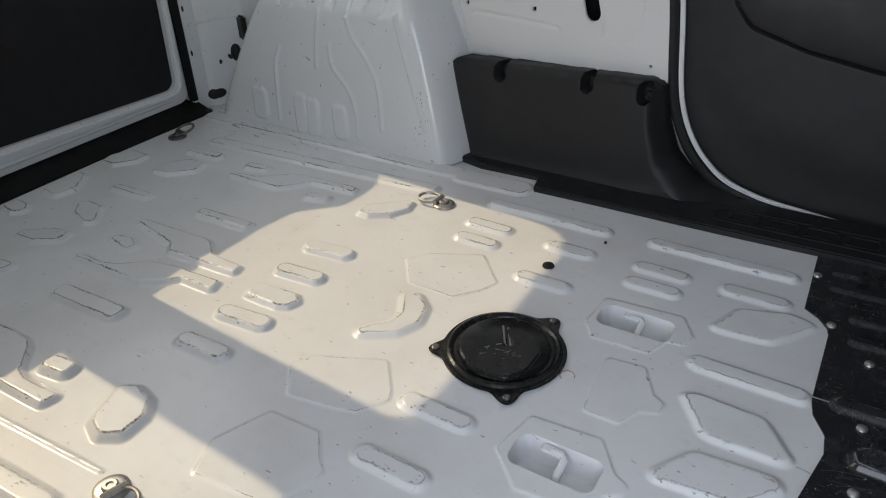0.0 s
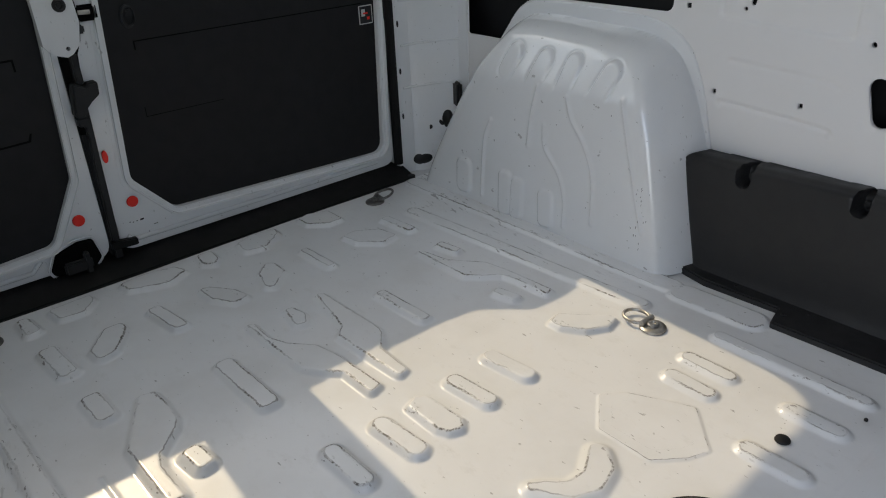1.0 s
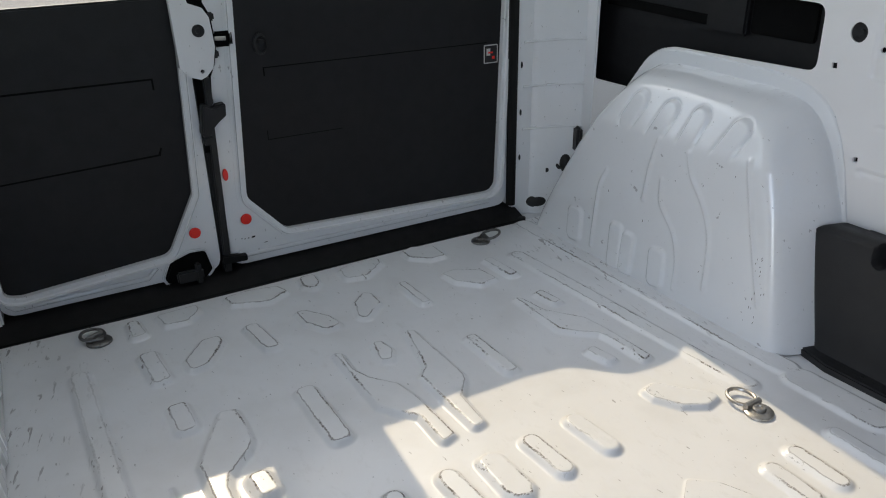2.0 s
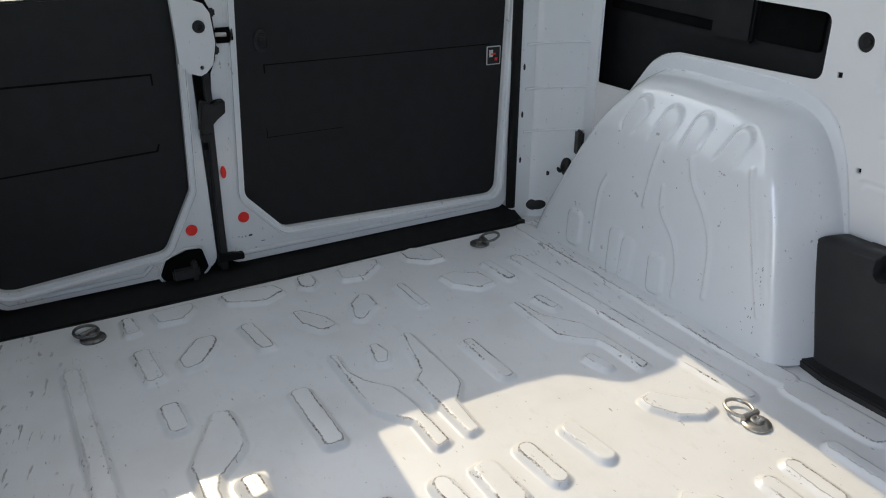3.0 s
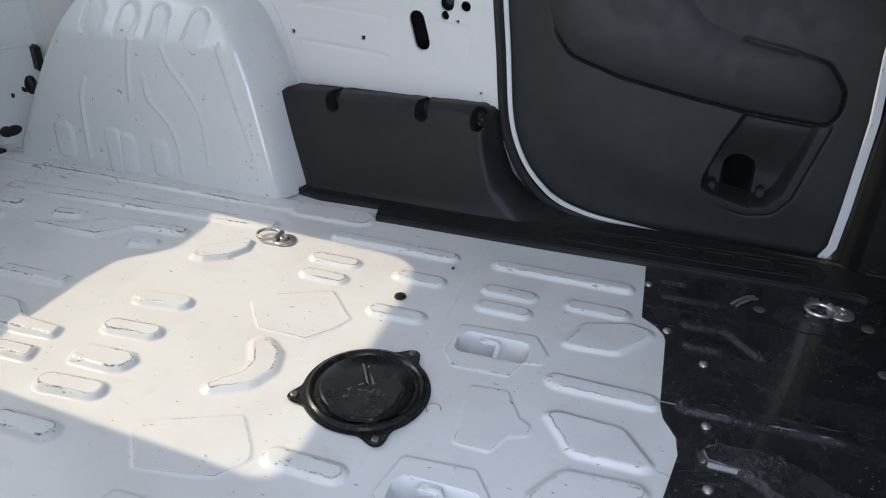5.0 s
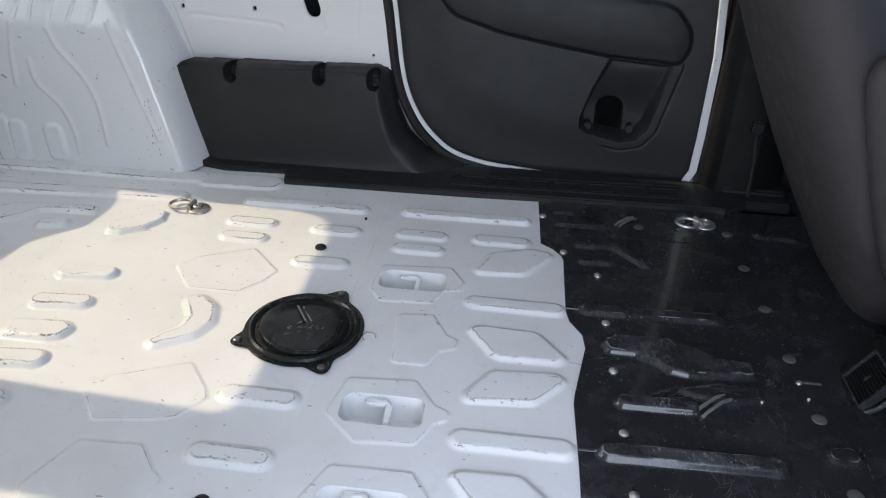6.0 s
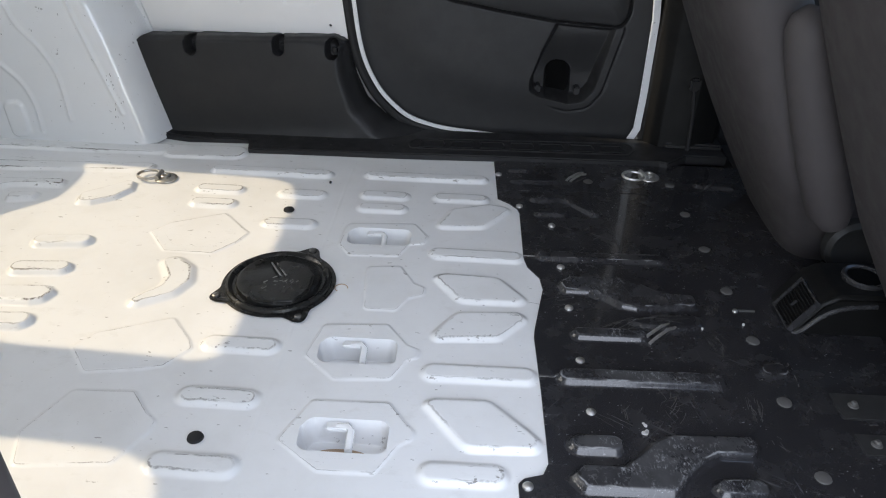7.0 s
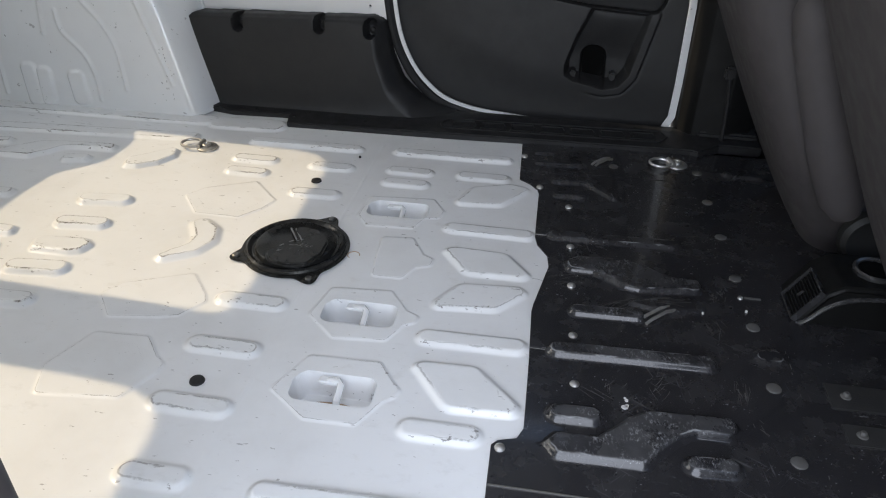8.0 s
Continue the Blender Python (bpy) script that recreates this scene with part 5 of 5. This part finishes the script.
part("boss", plate(rounded(BOSS, 0.016), "z", 0.0155, 0.0255, edge=0.0045, segments=3), GLOSS, cover, "raised black boss with pale scratches")
# pale ribs: wear and the bright highlight line both put into the colour
for k in range(2):
    part("rib", tube([(1.243 + 0.010 * k, 0.125 - 0.001 * k, 0.021), (1.268 + 0.010 * k, 0.083 - 0.001 * k, 0.0262)], 0.0016, n=8), SCUFF, cover, "pale rib, worn and painted with its highlight")
rnd = random.Random(9)
for cx, cy, spread, lean, many in ((1.262, 0.062, 0.013, 0.5, 9), (1.284, 0.060, 0.008, 1.0, 7), (1.236, 0.044, 0.007, 0.8, 6), (1.272, 0.082, 0.006, -0.9, 4)):
    for k in range(many):
        x, y, a = rnd.gauss(cx, spread), rnd.gauss(cy, spread * 0.5), rnd.gauss(lean, 0.35)
        s = rnd.uniform(0.002, 0.010)
        z = 0.0256 if x > 1.245 else 0.0175
        part("scratch", plate([(x, y), (x + s * math.cos(a), y + s * math.sin(a)), (x + s * math.cos(a) - 0.0003, y + s * math.sin(a) + 0.0007), (x - 0.0003, y + 0.0005)], "z", z - 0.001, z + 0.0002), SCUFF, cover)
for x, y in ears:
    part("bolt", lathe([(0.0065, 0.005), (0.0065, 0.008), (0.0045, 0.0095), (0, 0.0095)], (x, y, 0.0), n=12), STEEL, cover)

# ---- seat anchors in their wells ----
for cx, cy in WELLS:
    a = thing("seat_anchor", (cx, cy, -0.03), "white painted steel seat anchor hook in a floor well", "anchor", "seat anchors")
    part("bar", tube([(cx - 0.012, cy + 0.020, -0.006), (cx + 0.004, cy + 0.019, -0.004), (cx + 0.009, cy + 0.012, -0.004), (cx + 0.009, cy - 0.014, -0.010), (cx + 0.009, cy - 0.026, -0.034)], 0.0055, n=10), PAINT, a)
    if cy < -0.2:
        part("stain", plate(circle(cx - 0.004, cy - 0.006, 0.030, 22, 1.35, 0.5), "z", -0.0420, -0.0366), RUST, a, "rusty stain on the well bottom")
    part("tab", box(cx - 0.026, cx + 0.006, cy + 0.013, cy + 0.028, -0.010, -0.002, 0.002), PAINT, a)

# ---- rubber plugs and small marks ----
for x, y in ((1.219, 0.348), (1.237, -0.267), (0.044, 0.609), (1.281, 0.474)):
    r = 0.0112 if x != 1.281 else 0.003
    p = part("rubber_plug", lathe([(r, 0.0), (r * 0.9, 0.003), (r * 0.4, 0.0045), (0, 0.0045)], (x, y, 0.001 if x > 0.1 else 0.005), n=20), RUBBER)
    tagged(p, "small round black rubber plug in the floor", "plug", "floor plugs")

pm = part("paint_mark", tube([(1.371 + 0.011 * math.cos(0.35 * k), 0.088 + 0.011 * math.sin(0.35 * k), 0.0012) for k in range(13)], 0.0009, n=6), RUST)
tagged(pm, "small reddish brown marker ring on the floor", "mark")

# ---- driver seat ----
def seat(yc, dx, label):
    t = thing("front_seat", (2.25, yc, -0.06), label, "seat", "front seats")
    bm = bmesh.new()
    nu, nv = 28, 24
    rings = []
    for j in range(nv + 1):
        v = j / nv
        z = -0.02 + 0.80 * v
        xc = 2.225 + dx - 0.40 * v ** 0.9
        half = 0.235 + 0.025 * math.sin(math.pi * min(1, v * 1.1)) - 0.10 * max(0, 0.28 - v) / 0.28 - 0.05 * max(0, v - 0.8) / 0.2
        ring = []
        for i in range(nu):
            a = 2 * math.pi * i / nu
            cx_, cy_ = math.cos(a), math.sin(a)
            px = 0.075 * abs(cx_) ** 0.6 * (1 if cx_ > 0 else -1)
            py = half * abs(cy_) ** 0.45 * (1 if cy_ > 0 else -1)
            ring.append(bm.verts.new((xc + 0.05 + px, yc + py, z)))
        rings.append(ring)
    for a, c in zip(rings, rings[1:]):
        for i in range(nu):
            bm.faces.new([a[i], a[(i + 1) % nu], c[(i + 1) % nu], c[i]])
    bm.faces.new(rings[0])
    bm.faces.new(rings[-1])
    part("backrest", bm, FABRIC, t)
    part("cushion", box(2.24 + dx, 2.72 + dx, yc - 0.25, yc + 0.25, 0.0, 0.17, 0.05, 4), FABRIC, t)
    part("base", box(2.28 + dx, 2.68 + dx, yc - 0.2, yc + 0.2, -0.07, 0.02, 0.01), PLASTIC, t)
    return t


def seat_extras(t, yc, s):
    """Upright armrest and hinge cover on the side of the console."""
    y = yc - s * 0.285
    part("armrest", tube([(2.172, y, 0.158), (2.158, y, 0.186), (2.125, y, 0.26), (2.090, y, 0.345), (2.056, y, 0.435), (2.044, y, 0.470), (2.038, y, 0.488), (2.035, y, 0.497)],
                         [0.022, 0.035, 0.038, 0.036, 0.035, 0.032, 0.022, 0.006], n=24), FABRIC, t)
    part("hinge_cover", lathe([(0.052, 0.0), (0.050, 0.015), (0.042, 0.022), (0.036, 0.018), (0, 0.018)], (2.250, yc - s * 0.22, 0.085), Matrix.Rotation(radians(90 * s), 4, "X"), 32), DARK, t)


driver = seat(0.40, 0.0, "black vinyl covered front seat, seen from behind")
seat_extras(driver, 0.40, 1)
seat(-0.165, 0.085, "dark vinyl covered passenger seat beside the console")

# ---- centre console ----
SATIN = plastic("satin_black_plastic", (0.030, 0.030, 0.032), 0.24, 500.0, 0.03, 0.01, shine=0.8)
cons = thing("centre_console", (2.2, 0.08, -0.06), "black plastic centre console with air vent and a cup holder", "console")
BACK = [(2.160, -0.06), (2.118, -0.02), (2.116, 0.002), (2.151, 0.060), (2.175, 0.076), (2.61, 0.088), (2.61, -0.06)]
part("body", plate(rounded(BACK, [0, 0.02, 0.008, 0.02, 0.02, 0, 0], 4), "y", 0.027, 0.135, edge=0.010, segments=3), SILL, cons)
part("bezel", tube([(x, 0.027, z) for x, z in glide([(2.119, -0.002), (2.134, 0.010), (2.153, 0.034), (2.175, 0.050), (2.200, 0.058), (2.235, 0.062)])], 0.0045, n=10), SATIN, cons)
V0, V1 = Vector((2.116, 0.072, 0.006)), Vector((2.147, 0.072, 0.058))
along = (V1 - V0).normalized()
out = Vector((-along.z, 0, along.x))


def vent_bar(u0, u1, v0, v1, w0, w1):
    """A bar on the slanting back of the console: u across, v up, w outwards."""
    bm = bmesh.new()
    vs = []
    for u in (u0, u1):
        for v in (v0, v1):
            for w in (w0, w1):
                p = V0 + along * v + out * w
                vs.append(bm.verts.new((p.x, V0.y + u, p.z)))
    for k in ((0, 1, 3, 2), (4, 6, 7, 5), (0, 4, 5, 1), (2, 3, 7, 6), (0, 2, 6, 4), (1, 5, 7, 3)):
        bm.faces.new([vs[i] for i in k])
    return bm


vent = part("vent", vent_bar(-0.039, 0.026, 0.0, 0.060, -0.004, 0.001), INK, cons)
for bar in ((-0.042, 0.029, -0.003, 0.000), (-0.042, 0.029, 0.060, 0.063), (-0.042, -0.039, 0.000, 0.060), (0.026, 0.029, 0.000, 0.060)):
    part("vent_frame", vent_bar(*bar, -0.004, 0.006), SATIN, vent)
for k in range(10):
    part("slat", vent_bar(-0.0388, 0.0258, 0.0040 + 0.0056 * k, 0.0050 + 0.0056 * k, 0.001, 0.004), DARK, vent)
part("slider", vent_bar(-0.008, -0.005, 0.024, 0.036, 0.004, 0.007), SATIN, vent)
part("cup_holder", lathe([(0.026, -0.012), (0.027, 0.003), (0.031, 0.005), (0.034, 0.002), (0.034, -0.004)], (2.232, 0.082, 0.080), None, 36), SATIN, cons)
# flat near-black disc paints in the shade inside the cup holder
part("cup_shade", lathe([(0.0262, 0.0005), (0, 0.0005)], (2.232, 0.082, 0.080), None, 24), INK, cons)
rail = thing("seat_rail", (2.2, -0.20, 0.0), "black steel seat rail bolted to the floor", "seat rail")
part("rail", box(2.128, 2.60, -0.232, -0.192, -0.002, 0.0035, 0.0015), CARPET, rail)
for x, y in ((2.149, -0.138), (2.150, -0.212)):
    part("bolt", lathe([(0.008, 0.0), (0.007, 0.002), (0.0045, 0.003), (0.0045, 0.006), (0.003, 0.008), (0, 0.008)], (x, y, 0.003), None, 14), DULL, rail)
part("bracket", box(2.124, 2.22, -0.165, -0.112, -0.002, 0.0035, 0.0015), CARPET, rail)
belt = thing("belt_cable", (2.09, 0.70, 0.0), "thin black belt stalk beside the seat", "cable")
part("cable", tube([(2.098, 0.700, 0.012), (2.094, 0.702, 0.10), (2.085, 0.705, 0.165)], 0.005), RUBBER, belt)
part("buckle", box(2.072, 2.096, 0.694, 0.712, 0.160, 0.190, 0.005), PLASTIC, belt)
